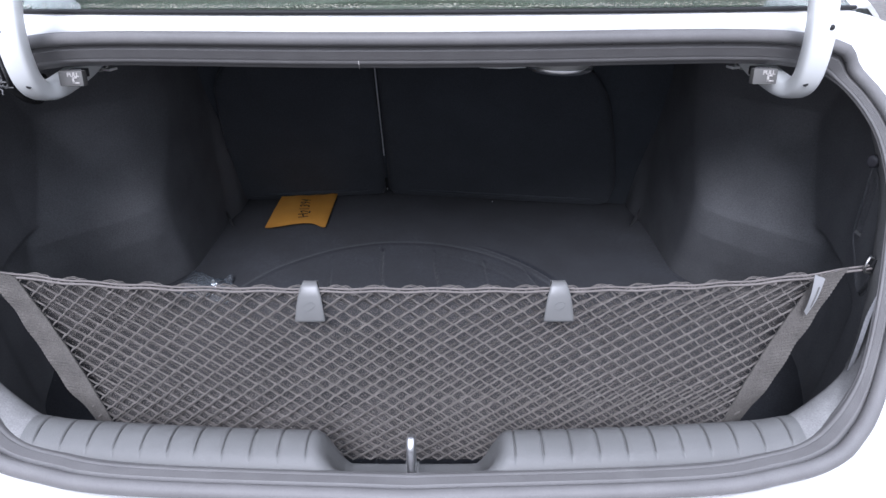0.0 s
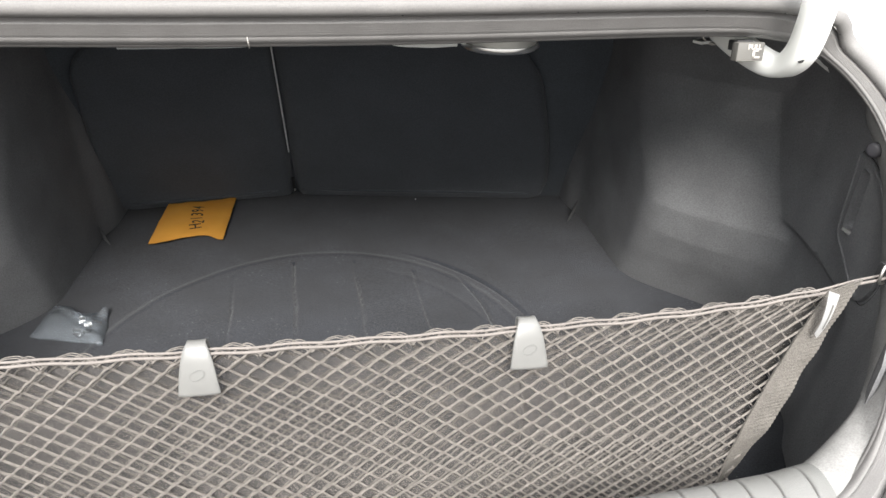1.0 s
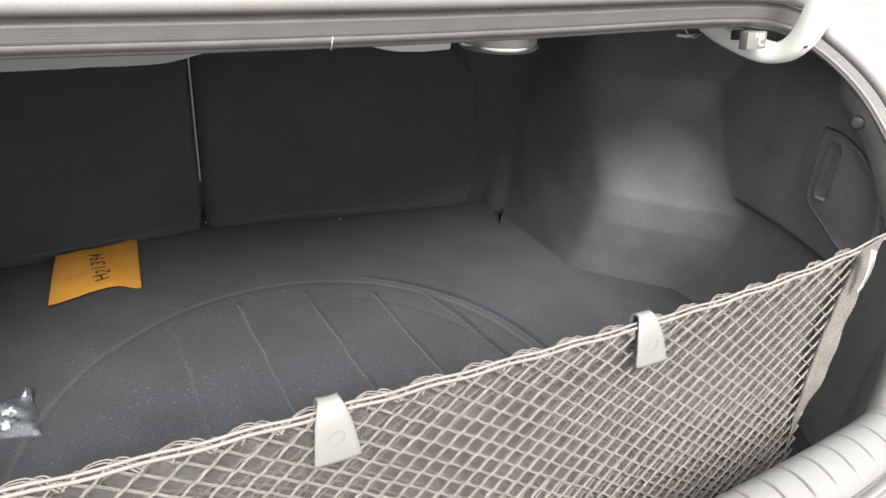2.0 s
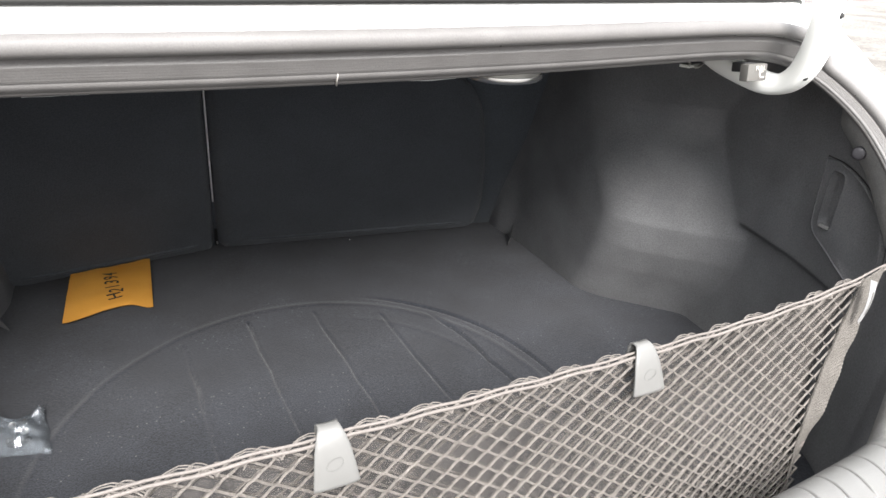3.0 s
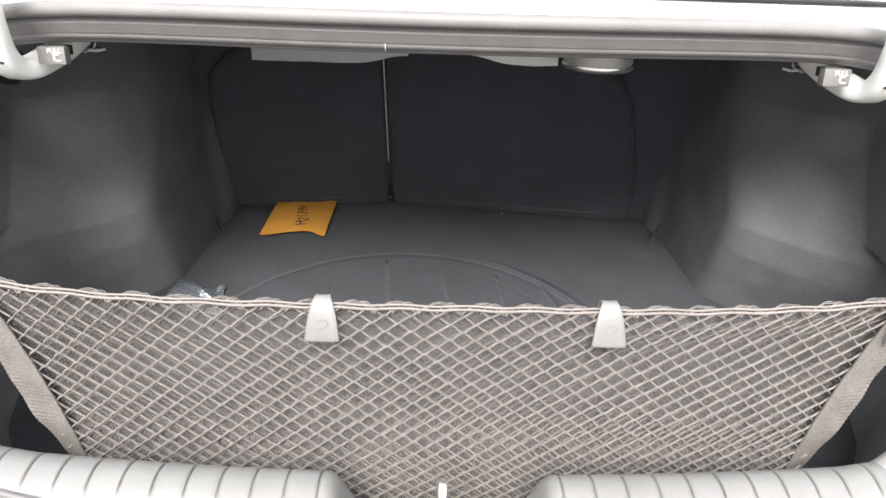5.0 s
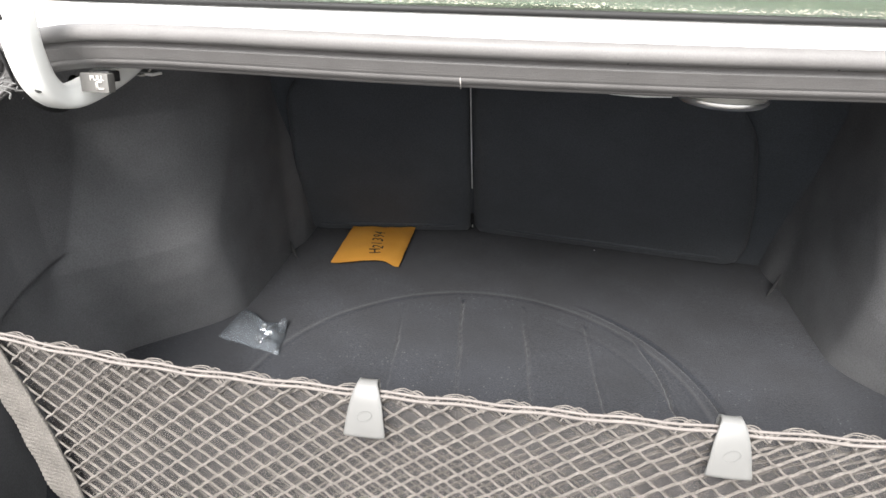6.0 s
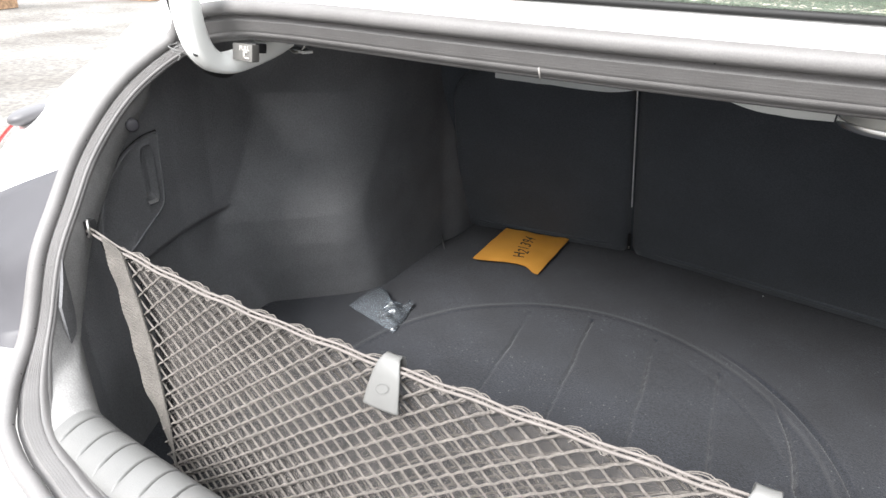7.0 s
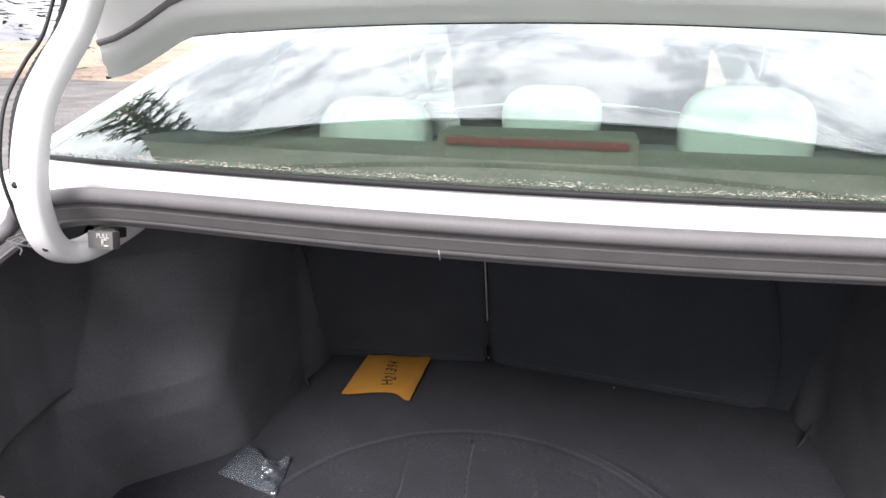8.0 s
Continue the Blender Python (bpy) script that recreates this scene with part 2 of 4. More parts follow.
def film_material(name):
    """Thin clear film: see-through, with a gloss that grows towards grazing views."""
    m = bpy.data.materials.new(name)
    m.use_nodes = True
    nt = m.node_tree
    nt.nodes.remove(nt.nodes["Principled BSDF"])
    tr = nt.nodes.new("ShaderNodeBsdfTransparent")
    tr.inputs["Color"].default_value = (0.93, 0.95, 0.97, 1)
    gl = nt.nodes.new("ShaderNodeBsdfGlossy")
    gl.inputs["Roughness"].default_value = 0.09
    gl.inputs["Color"].default_value = (0.75, 0.80, 0.86, 1)
    fr = nt.nodes.new("ShaderNodeFresnel")
    fr.inputs["IOR"].default_value = 1.46
    co = nt.nodes.new("ShaderNodeTexCoord")
    no = nt.nodes.new("ShaderNodeTexNoise")
    no.inputs["Scale"].default_value, no.inputs["Detail"].default_value = 60, 4
    bp = nt.nodes.new("ShaderNodeBump")
    bp.inputs["Strength"].default_value, bp.inputs["Distance"].default_value = 0.35, 0.003
    df = nt.nodes.new("ShaderNodeBsdfDiffuse")
    df.inputs["Color"].default_value = (0.62, 0.68, 0.74, 1)
    ml = nt.nodes.new("ShaderNodeMixShader")
    ml.inputs[0].default_value = 0.10
    nt.links.new(tr.outputs[0], ml.inputs[1])
    nt.links.new(df.outputs[0], ml.inputs[2])
    mx = nt.nodes.new("ShaderNodeMixShader")
    nt.links.new(co.outputs["Object"], no.inputs["Vector"])
    nt.links.new(no.outputs["Fac"], bp.inputs["Height"])
    nt.links.new(bp.outputs["Normal"], gl.inputs["Normal"])
    nt.links.new(bp.outputs["Normal"], fr.inputs["Normal"])
    nt.links.new(fr.outputs[0], mx.inputs[0])
    nt.links.new(ml.outputs[0], mx.inputs[1])
    nt.links.new(gl.outputs[0], mx.inputs[2])
    nt.links.new(mx.outputs[0], nt.nodes["Material Output"].inputs[0])
    return m


POLY = film_material("clear_polythene")
FRIT = material("olive_black_ceramic_band", (0.105, 0.086, 0.072), rough=0.75, vary=0.25, scale=25, fine=0.25, fine_scale=260)
LENS_MATT = material("grey_lamp_plastic", (0.075, 0.073, 0.078), rough=0.5, vary=0.08)
DUST = material("pale_dust_and_grit", (0.38, 0.36, 0.31), rough=0.95, vary=0.3, scale=200)


# ---- mesh helpers ----
def part(name, bm, mat, parent=None, label="", smooth=True, crisp=True):
    me = bpy.data.meshes.new(name)
    bmesh.ops.recalc_face_normals(bm, faces=bm.faces)
    if crisp:
        for e in bm.edges:
            if e.calc_face_angle(0) > 1.1:
                e.smooth = False
    bm.to_mesh(me)
    bm.free()
    me.materials.append(mat)
    if smooth:
        me.polygons.foreach_set("use_smooth", [True] * len(me.polygons))
    ob = new(name, me)
    if parent is not None:
        ob.parent = parent
        ob.matrix_parent_inverse = parent.matrix_world.inverted()
    if label:
        ob["label"] = label
    return ob


def thing(name, at, label, category, group="", kind=""):
    ob = new(name)
    ob.empty_display_size = 0.02
    ob.location = at
    ob.matrix_world = Matrix.Translation(at)
    return tagged(ob, label, category, group, kind)


def structure(name, bm, mat, label, category, smooth=True):
    return tagged(part(name, bm, mat, None, "", smooth), label, category, kind="structure")


def spline(pts, n):
    """Catmull-Rom through pts, n steps a span."""
    pts = [Vector(p) for p in pts]
    ext = [2 * pts[0] - pts[1]] + pts + [2 * pts[-1] - pts[-2]]
    out = []
    for i in range(1, len(ext) - 2):
        a, b, c, d = ext[i - 1:i + 3]
        for j in range(n):
            t = j / n
            out.append(0.5 * (2 * b + (c - a) * t + (2 * a - 5 * b + 4 * c - d) * t * t + (3 * b - a - 3 * c + d) * t ** 3))
    out.append(pts[-1])
    return out


def grid_faces(bm, rows, closed=False):
    """Skin rows of points with quads."""
    vs = [[bm.verts.new(p) for p in r] for r in rows]
    n = len(vs[0])
    for a, b in zip(vs, vs[1:]):
        for i in range(n if closed else n - 1):
            k = (i + 1) % n
            bm.faces.new((a[i], a[k], b[k], b[i]))
    return vs


def tube(bm, pts, r, sides=6, cap=True):
    pts = [Vector(p) for p in pts]
    rows = []
    up = Vector((0.13, 0.31, 0.94))
    for i, p in enumerate(pts):
        d = (pts[min(i + 1, len(pts) - 1)] - pts[max(i - 1, 0)]).normalized()
        s = d.cross(up)
        if s.length < 1e-4:
            s = d.cross(Vector((1, 0, 0)))
        s.normalize()
        u = s.cross(d)
        up = u
        rad = r[i] if isinstance(r, (list, tuple)) else r
        rows.append([p + rad * (math.cos(2 * math.pi * k / sides) * s + math.sin(2 * math.pi * k / sides) * u) for k in range(sides)])
    vs = grid_faces(bm, rows, True)
    if cap:
        bm.faces.new(vs[0][::-1])
        bm.faces.new(vs[-1])


def box(bm, size, m, bevel=0.0, seg=2):
    r = bmesh.ops.create_cube(bm, size=1.0, matrix=m @ Matrix.Diagonal((*size, 1)))
    if bevel > 0:
        es = list({e for v in r["verts"] for e in v.link_edges})
        bmesh.ops.bevel(bm, geom=es, offset=bevel, segments=seg, affect="EDGES", profile=0.7)


def lathe(bm, prof, m, n=32):
    rows = [[m @ Vector((r * math.cos(2 * math.pi * k / n), r * math.sin(2 * math.pi * k / n), z)) for k in range(n)] for r, z in prof]
    vs = grid_faces(bm, rows, True)
    bm.faces.new(vs[0][::-1])
    bm.faces.new(vs[-1])


def thick(bm, d):
    """Give an open sheet a thickness d against its normals."""
    bmesh.ops.recalc_face_normals(bm, faces=bm.faces)
    bmesh.ops.solidify(bm, geom=bm.faces[:], thickness=d)


def slab(bm, rows, off):
    """A sheet given by its seen face, made solid by the offset off."""
    back = [[p + Vector(off) for p in r] for r in rows]
    grid_faces(bm, rows)
    grid_faces(bm, back)
    for a, b in ((rows[0], back[0]), (rows[-1], back[-1]), ([r[0] for r in rows], [r[0] for r in back]), ([r[-1] for r in rows], [r[-1] for r in back])):
        grid_faces(bm, [a, b])
    bmesh.ops.remove_doubles(bm, verts=bm.verts, dist=1e-6)


def sstep(a, b, x):
    t = min(1.0, max(0.0, (x - a) / (b - a)))
    return t * t * (3 - 2 * t)


# ---- the boot's plan ----
FLOOR_Z = 0.56
# inner lip of the boot opening, from the middle of the top edge round to the middle of the sill
HALF = [(0, .885, 1.113), (.15, .889, 1.113), (.30, .905, 1.112), (.42, .925, 1.109), (.505, .940, 1.103), (.565, .935, 1.090),
        (.592, .895, 1.066), (.604, .84, 1.028), (.598, .778, .975), (.578, .727, .925), (.559, .685, .882), (.545, .654, .826),
        (.527, .630, .797), (.495, .604, .771), (.455, .583, .750), (.40, .568, .744), (.30, .553, .741), (0, .543, .738)]
right = spline(HALF, 6)
LOOP = right + [Vector((-p.x, p.y, p.z)) for p in right[-2:0:-1]]
NORMAL = Vector((0, -0.79, 0.61))
CENTRE = Vector((0, .72, .92))


def outward(i):
    n = len(LOOP)
    d = (LOOP[(i + 1) % n] - LOOP[i - 1]).normalized()
    o = d.cross(NORMAL).normalized()
    return o if o.dot(LOOP[i] - CENTRE) > 0 else -o


OUT = [outward(i) for i in range(len(LOOP))]


# the seal stands lower down the sides of the opening
RISE = [1 - .62 * sstep(.55, .92, abs(o.x)) for o in OUT]


def ring(o, w):
    return [LOOP[i] + OUT[i] * o + NORMAL * w * RISE[i] for i in range(len(LOOP))]


def lining_top(y):
    """Height at which the side lining ends below the rim of the opening."""
    ys = [p[1] for p in HALF[5:15]][::-1]
    zs = [p[2] for p in HALF[5:15]][::-1]
    return float(np.interp(y, ys + [.97], zs + [1.108]))


def seat_y(x, z):
    """Rear face of the seat backs: leaning towards the boot at the top, its wings drawn back."""
    return 1.742 - 0.45 * (z - 0.57) - (0.145 if x > -.13 else 0.13) * abs(x + .13)


# ridge where the wheel housing's rear face meets the side pocket
RIDGE_Z = (.54, .60, .65, .70, .757, .80, .87, .92, .945, .97, 1.00, 1.11)
RIDGE_Y = (1.150, 1.122, 1.096, 1.076, 1.068, 1.088, 1.142, 1.176, 1.188, 1.188, 1.165, 1.075)


def wall_x(y, z):
    """Half width of the boot lining at y, z: widening behind the opening, drawn in over the wheel housing."""
    outer = float(np.interp(y, (.63, .674, .70, .75, .80, .88, .95, 1.03, 1.13), (.515, .545, .572, .600, .622, .655, .680, .697, .704)))
    low = 0.792
    outer += 0.014 * sstep(low, low - 0.016, z) * sstep(0.80, 0.86, y)
    if z < low:
        outer -= 0.022 * ((low - z) / 0.23) ** 1.7
    outer += 0.016 * math.exp(-((y - .886) / .0185) ** 4 - ((z - .907) / .048) ** 6)
    # the wheel housing: a flank beside the seat, a rounded corner and a sloping rear face that ends in a ridge
    ridge = float(np.interp(z, RIDGE_Z, RIDGE_Y))
    inner = 0.552 - 0.022 * sstep(.94, 1.08, z)
    d = y - ridge
    face = .690 - .020 * sstep(.80, .96, z) - .98 * d
    k = .048
    h = max(0.0, k - abs(face - inner)) / k
    face = max(face, inner) + h * h * k * .25
    # the flank bends inwards behind the fold beside the seat
    face -= sstep(1.55, 1.64, y) * .014
    # the face ends in a tight hollow against the pocket's side
    q = .012
    h = max(0.0, q - abs(face - outer)) / q
    return min(face, outer) - h * h * q * .25


# ---- setting: ground ----
def ground():
    bm = bmesh.new()
    n = 60
    vs = []
    for i in range(n + 1):
        row = []
        for j in range(n + 1):
            a, b = (i / n * 2 - 1), (j / n * 2 - 1)
            x, y = 180 * a * abs(a) ** 1.6, 180 * b * abs(b) ** 1.6
            row.append(Vector((x, y, 0.05 * noise.noise(Vector((x * .3, y * .3, 0))) * min(1, math.hypot(x, y) / 4) - 0.02)))
        vs.append(row)
    grid_faces(bm, vs)
    m = material("gravel_and_ice", (0.066, 0.057, 0.047), rough=0.9, vary=0.22, scale=.9, bump=0.5, bump_scale=40, fine=0.4, fine_scale=22, color2=(0.150, 0.144, 0.134))
    return structure("ground", bm, m, "pale brown gravel yard with icy patches", "ground")


ground()


# ---- the car ----
car = thing("car", (0, 1.2, 0), "white saloon car with its boot lid standing open", "car")


def glass_base_y(x):
    return 0.893 + 0.283 * x * x


def glass_base_z(x):
    return 1.179 - 0.029 * x * x


def body_shell():
    rings = [ring(0.006, 0.0), ring(0.012, -0.006), ring(0.026, -0.006), ring(0.030, 0.012), ring(0.033, 0.022), ring(0.040, 0.028)]
    last = []
    skin = []
    for i, p in enumerate(LOOP):
        o = OUT[i]
        q = p + o * 0.040 + NORMAL * 0.028 * RISE[i]
        top = sstep(0.4, 0.75, o.z) * sstep(1.04, 1.09, p.z)
        low = sstep(0.4, 0.75, -o.z)
        sx = 1 if p.x >= 0 else -1
        glass_edge = Vector((p.x * 1.09, glass_base_y(p.x * 1.09) - .001, glass_base_z(p.x * 1.09) - .001))
        side = Vector((sx * 0.80, q.y + 0.012 + 0.06 * sstep(.98, 1.1, p.z), q.z - 0.022))
        down = Vector((p.x * 1.12, 0.468 + 0.16 * abs(p.x) ** 2, 0.716))
        e = side * (1 - top - low) + glass_edge * top + down * low
        mid = q.lerp(e, 0.5) + Vector((0, 0, 0.006 * (1 - top)))
        skin.append((q, mid, e))
        side2 = Vector((sx * 0.895, e.y + 0.03, e.z - 0.05))
        down2 = Vector((p.x * 1.22, 0.395 + 0.16 * abs(p.x) ** 2, 0.645))
        up2 = glass_edge + Vector((0, 0.006, -0.008))
        last.append(side2 * (1 - top - low) + up2 * top + down2 * low)
    rings += [[s[1] for s in skin], [s[2] for s in skin], last]
    far = []
    for i, p in enumerate(LOOP):
        o = OUT[i]
        top = sstep(0.4, 0.75, o.z) * sstep(1.04, 1.09, p.z)
        low = sstep(0.4, 0.75, -o.z)
        sx = 1 if p.x >= 0 else -1
        v = last[i]
        side3 = Vector((sx * 0.91, v.y + 0.06, max(0.30, v.z - 0.30)))
        down3 = Vector((v.x, v.y + 0.03, 0.30))
        up3 = v + Vector((0, 0.004, -0.030))
        far.append(side3 * (1 - top - low) + up3 * top + down3 * low)
    rings.append(far)
    bm = bmesh.new()
    grid_faces(bm, rings, True)
    part("rear_body", bm, WHITE, car)


body_shell()


def quarter_panels():
    for sx in (1, -1):
        bm = bmesh.new()
        rows = []
        for k in range(-1, 15):
            if k < 0:
                rows.append([Vector((sx * .75, .88, .85))] * 7)
                continue
            y = 0.86 + (3.9 - 0.86) * (k / 14)
            crest = 0.955 + 0.115 * sstep(0.8, 1.45, y)
            rows.append([Vector((sx * x, y, z)) for x, z in ((0.70, crest + .035), (0.80, crest + 0.02), (0.86, crest), (0.895, crest - 0.05), (0.91, 0.8), (0.915, 0.55), (0.89, 0.28))])
        grid_faces(bm, rows)
        thick(bm, 0.004)
        part("quarter_panel", bm, WHITE, car)


quarter_panels()


def window_pt(u, v):
    """A point of the rear glass: u across, v up; lying back at about 23 degrees."""
    half = 0.622 - 0.11 * v
    x = half * u
    return Vector((x, glass_base_y(0.622 * u) + 0.70 * v, glass_base_z(0.622 * u) + 0.30 * v - 0.05 * v * v))


def rear_window():
    bm = bmesh.new()
    rows = [[window_pt(i / 12 - 1, j / 12) for i in range(25)] for j in range(13)]
    slab(bm, rows, (0, .0016, -.0037))
    g = part("rear_window", bm, GLASS, car, "green-tinted rear window with a dusty lower edge")
    g.visible_shadow = False
    bm = bmesh.new()
    tube(bm, [p + Vector((0, -0.003, 0.001)) for p in rows[0]], 0.0035, 6)
    part("window_seal", bm, RUBBER_DARK, g)
    # dark ceramic band printed under the bottom edge
    bm = bmesh.new()
    slab(bm, [[window_pt(i / 12 - 1, v) + Vector((0, .0019, -.0050)) for i in range(25)] for v in (.006, .02, .04, .075)], (0, .0004, -.001))
    part("ceramic_band", bm, FRIT, g, "olive-black printed band")
    for sx in (1, -1):
        bm = bmesh.new()
        slab(bm, [[window_pt(sx * u, j / 12) + Vector((0, .0019, -.0050)) for u in (.945, .96, .98, .997)] for j in range(13)], (0, .0004, -.001))
        part("ceramic_band", bm, FRIT, g, "olive-black printed band")
    # grit gathered along the bottom edge
    rnd = random.Random(7)
    verts, faces = [], []
    for k in range(2800):
        u = rnd.uniform(-0.98, 0.98)
        v = 0.010 + (rnd.random() ** 1.5 * 0.012 if k % 4 else rnd.random() ** 1.6 * 0.085)
        p = window_pt(u, v) + Vector((0, -.001, 0.0025))
        r = rnd.uniform(0.0003, 0.0009) * (1.35 if k % 4 and rnd.random() < .3 else .75)
        a, b, c = r * rnd.uniform(1, 2.4), r * rnd.uniform(.8, 1.6), r * .6
        i = len(verts)
        verts += [p + Vector(d) for d in ((a, 0, 0), (0, b, c * .3), (-a, 0, 0), (0, -b, 0), (0, 0, c))]
        faces += [(i, i + 1, i + 4), (i + 1, i + 2, i + 4), (i + 2, i + 3, i + 4), (i + 3, i, i + 4)]
    me = bpy.data.meshes.new("grit")
    me.from_pydata(verts, [], faces)
    me.materials.append(DUST)
    gr = new("grit", me)
    gr.parent = g
    gr.matrix_parent_inverse = g.matrix_world.inverted()
    tagged(gr, kind="stuff")
    for sx in (1, -1):
        bm = bmesh.new()
        rows2 = []
        for j in range(13):
            v = j / 12
            a = window_pt(sx, v)
            rows2.append([a, a + Vector((sx * .006, 0.0, .005)), a + Vector((sx * .030, 0.01, .003)), a + Vector((sx * .055, 0.03, -0.012)), a + Vector((sx * .11, 0.06, -0.06)), a + Vector((sx * (.20 + .08 * v), 0.12, -0.12 - .25 * v))])
        grid_faces(bm, rows2)
        thick(bm, 0.006)
        part("rear_pillar", bm, WHITE, car)


rear_window()


def weatherstrip():
    ws = car
    def sweep(name, prof, mat, label=""):
        bm = bmesh.new()
        rows = []
        for i, p in enumerate(LOOP):
            rows.append([p + OUT[i] * o + NORMAL * (w * RISE[i] if w > 0 else w) for o, w in prof])
        rows.append(rows[0])
        grid_faces(bm, rows, True)
        bmesh.ops.remove_doubles(bm, verts=bm.verts, dist=1e-6)
        return part(name, bm, mat, ws, label)
    ribs = [(.0010, -.004), (-.0004, .001), (-.0010, .004), (-.0010, .008), (-.0002, .0118), (.0014, .0128), (.0022, .0134), (.0014, .0140), (.0016, .0150)]
    for k in range(5):
        w = .0156 + .0028 * k
        o = .0020 + .0009 * k
        ribs += [(o, w), (o + .0001, w + .0017), (o + .0006, w + .0020), (o + .0006, w + .0025)]
    ribs += [(.0105, .0305), (.014, .031), (.016, .026), (.014, .0), (.008, -.008)]
    ws = sweep("weatherstrip", ribs, RUBBER, "grey ribbed rubber weatherstrip round the boot opening")
    sweep("lip", [(.0005, -.005), (-.0010, -.0025), (-.0012, .001), (-.0002, .0030), (.003, .002), (.003, -.005)], RUBBER, "smooth rubber lip")
    bm = bmesh.new()
    rows = []
    for i in range(-1, len(LOOP)):
        c = LOOP[i] + OUT[i] * .0165 + NORMAL * .0415 * RISE[i]
        rows.append([c + OUT[i] * .0088 * math.cos(a) + NORMAL * .0088 * math.sin(a) for a in [2 * math.pi * k / 14 for k in range(14)]])
    grid_faces(bm, rows, True)
    bmesh.ops.remove_doubles(bm, verts=bm.verts, dist=1e-6)
    part("bulb", bm, RUBBER, ws, "hollow rubber bulb")
    bm = bmesh.new()
    for k in range(26):
        i = (k * 7 + 3) % len(LOOP)
        bmesh.ops.create_icosphere(bm, subdivisions=1, radius=0.0016, matrix=Matrix.Translation(LOOP[i] + OUT[i] * 0.009 + NORMAL * 0.0395 * RISE[i]))
    tagged(part("vent_hole", bm, RUBBER_DARK, ws), kind="stuff")
    bm = bmesh.new()
    box(bm, (0.0010, 0.002, 0.013), Matrix.Translation((-.073, .8795, 1.1165)) @ pose(0, 0, 0, 30, 0, 0))
    part("joint_mark", bm, WHITE_INK, ws, "white mark at the joint")


weatherstrip()


# ---- boot interior ----
def boot_floor():
    bm = bmesh.new()
    rows = []
    nx, ny = 720, 300
    for j in range(ny + 1):
        y = 0.645 + (1.88 - 0.645) * j / ny
        row = []
        for i in range(nx + 1):
            x = -0.80 + 1.60 * i / nx
            r = math.hypot(x + 0.07, (y - 1.03) / 1.06)
            z = FLOOR_Z
            z += 0.0016 * math.exp(-((r - 0.388) / 0.005) ** 2)
            z += (0.0007 * math.exp(-((r - 0.338) / 0.005) ** 2) - 0.0095 * max(0, 1 - abs(r - 0.340 - .29 * max(0, y - 1.135)) / 0.0042) * sstep(1.33, 1.25, y)) * sstep(0.0, 0.15, x)
            z -= 0.0095 * max(0, 1 - abs(r - 0.413) / 0.0042) * sstep(0.08, 0.28, x)
            z += 0.0015 * noise.noise(Vector((x * 6, y * 6, 3)))
            if r < 0.36:
                for gx in (-.21, -.092, .032, .147):
                    z -= 0.0065 * max(0, 1 - abs(x - gx + 0.08 * (y - 1.1) - .003 * noise.noise(Vector((gx * 9, y * 14, 4)))) / .0042) * max(.15, 0.55 + 0.7 * noise.noise(Vector((gx * 30, y * 9, 0))))
            z += 0.03 * sstep(1.78, 1.86, y)
            row.append(Vector((x, y, z)))
        rows.append(row)
    slab(bm, rows, (0, 0, -.016))
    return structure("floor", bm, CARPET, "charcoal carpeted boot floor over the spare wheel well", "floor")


boot_floor()


def side_lining(sx, name):
    bm = bmesh.new()
    rows = []
    ny, nz = 300, 124
    for j in range(nz + 1):
        row = []
        for i in range(ny + 1):
            y = 0.660 + (1.86 - 0.660) * i / ny
            z = 0.545 + (lining_top(y) - 0.545) * j / nz
            x = wall_x(y, z) - (.012 * sstep(1.05, 1.35, y) if sx < 0 else 0) + 0.0015 * noise.noise(Vector((y * 9, z * 9, sx * 5)))
            row.append(Vector((sx * x, y, z)))
        rows.append(row)
    slab(bm, rows, (sx * .006, 0, 0))
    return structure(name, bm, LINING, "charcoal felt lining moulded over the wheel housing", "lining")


side_lining(1, "wall_east")
side_lining(-1, "wall_west")


# where the upright trim gives way to the sill's corner cap
CAP_TOP = max(i for i in range(len(right)) if right[i].z > .792)


def opening_trim():
    """Grained trim between the weatherstrip and the felt, down both sides of the opening."""
    for sx in (1, -1):
        bm = bmesh.new()
        pts = [p for p in right[:CAP_TOP + 1] if p.x > .5 and p.z < 1.062]
        rows = []
        for p in pts:
            q = Vector((sx * p.x, p.y, p.z))
            inn = Vector((0, 0.030, -0.004))
            w = .3 + .7 * sstep(1.06, 1.02, p.z)
            rows.append([q + Vector((0, 0.002, 0)), q + inn * .4 * w + Vector((sx * .003, 0, 0)), q + inn * w + Vector((sx * .011, 0, 0)), q + inn * 1.7 * w + Vector((sx * .021, 0, 0)), q + inn * 2.3 * w + Vector((sx * .050, 0, 0))])
        slab(bm, rows, (sx * .004, .001, 0))
        structure("trim", bm, TRIM, "dark grey grained trim beside the boot opening", "trim")


opening_trim()


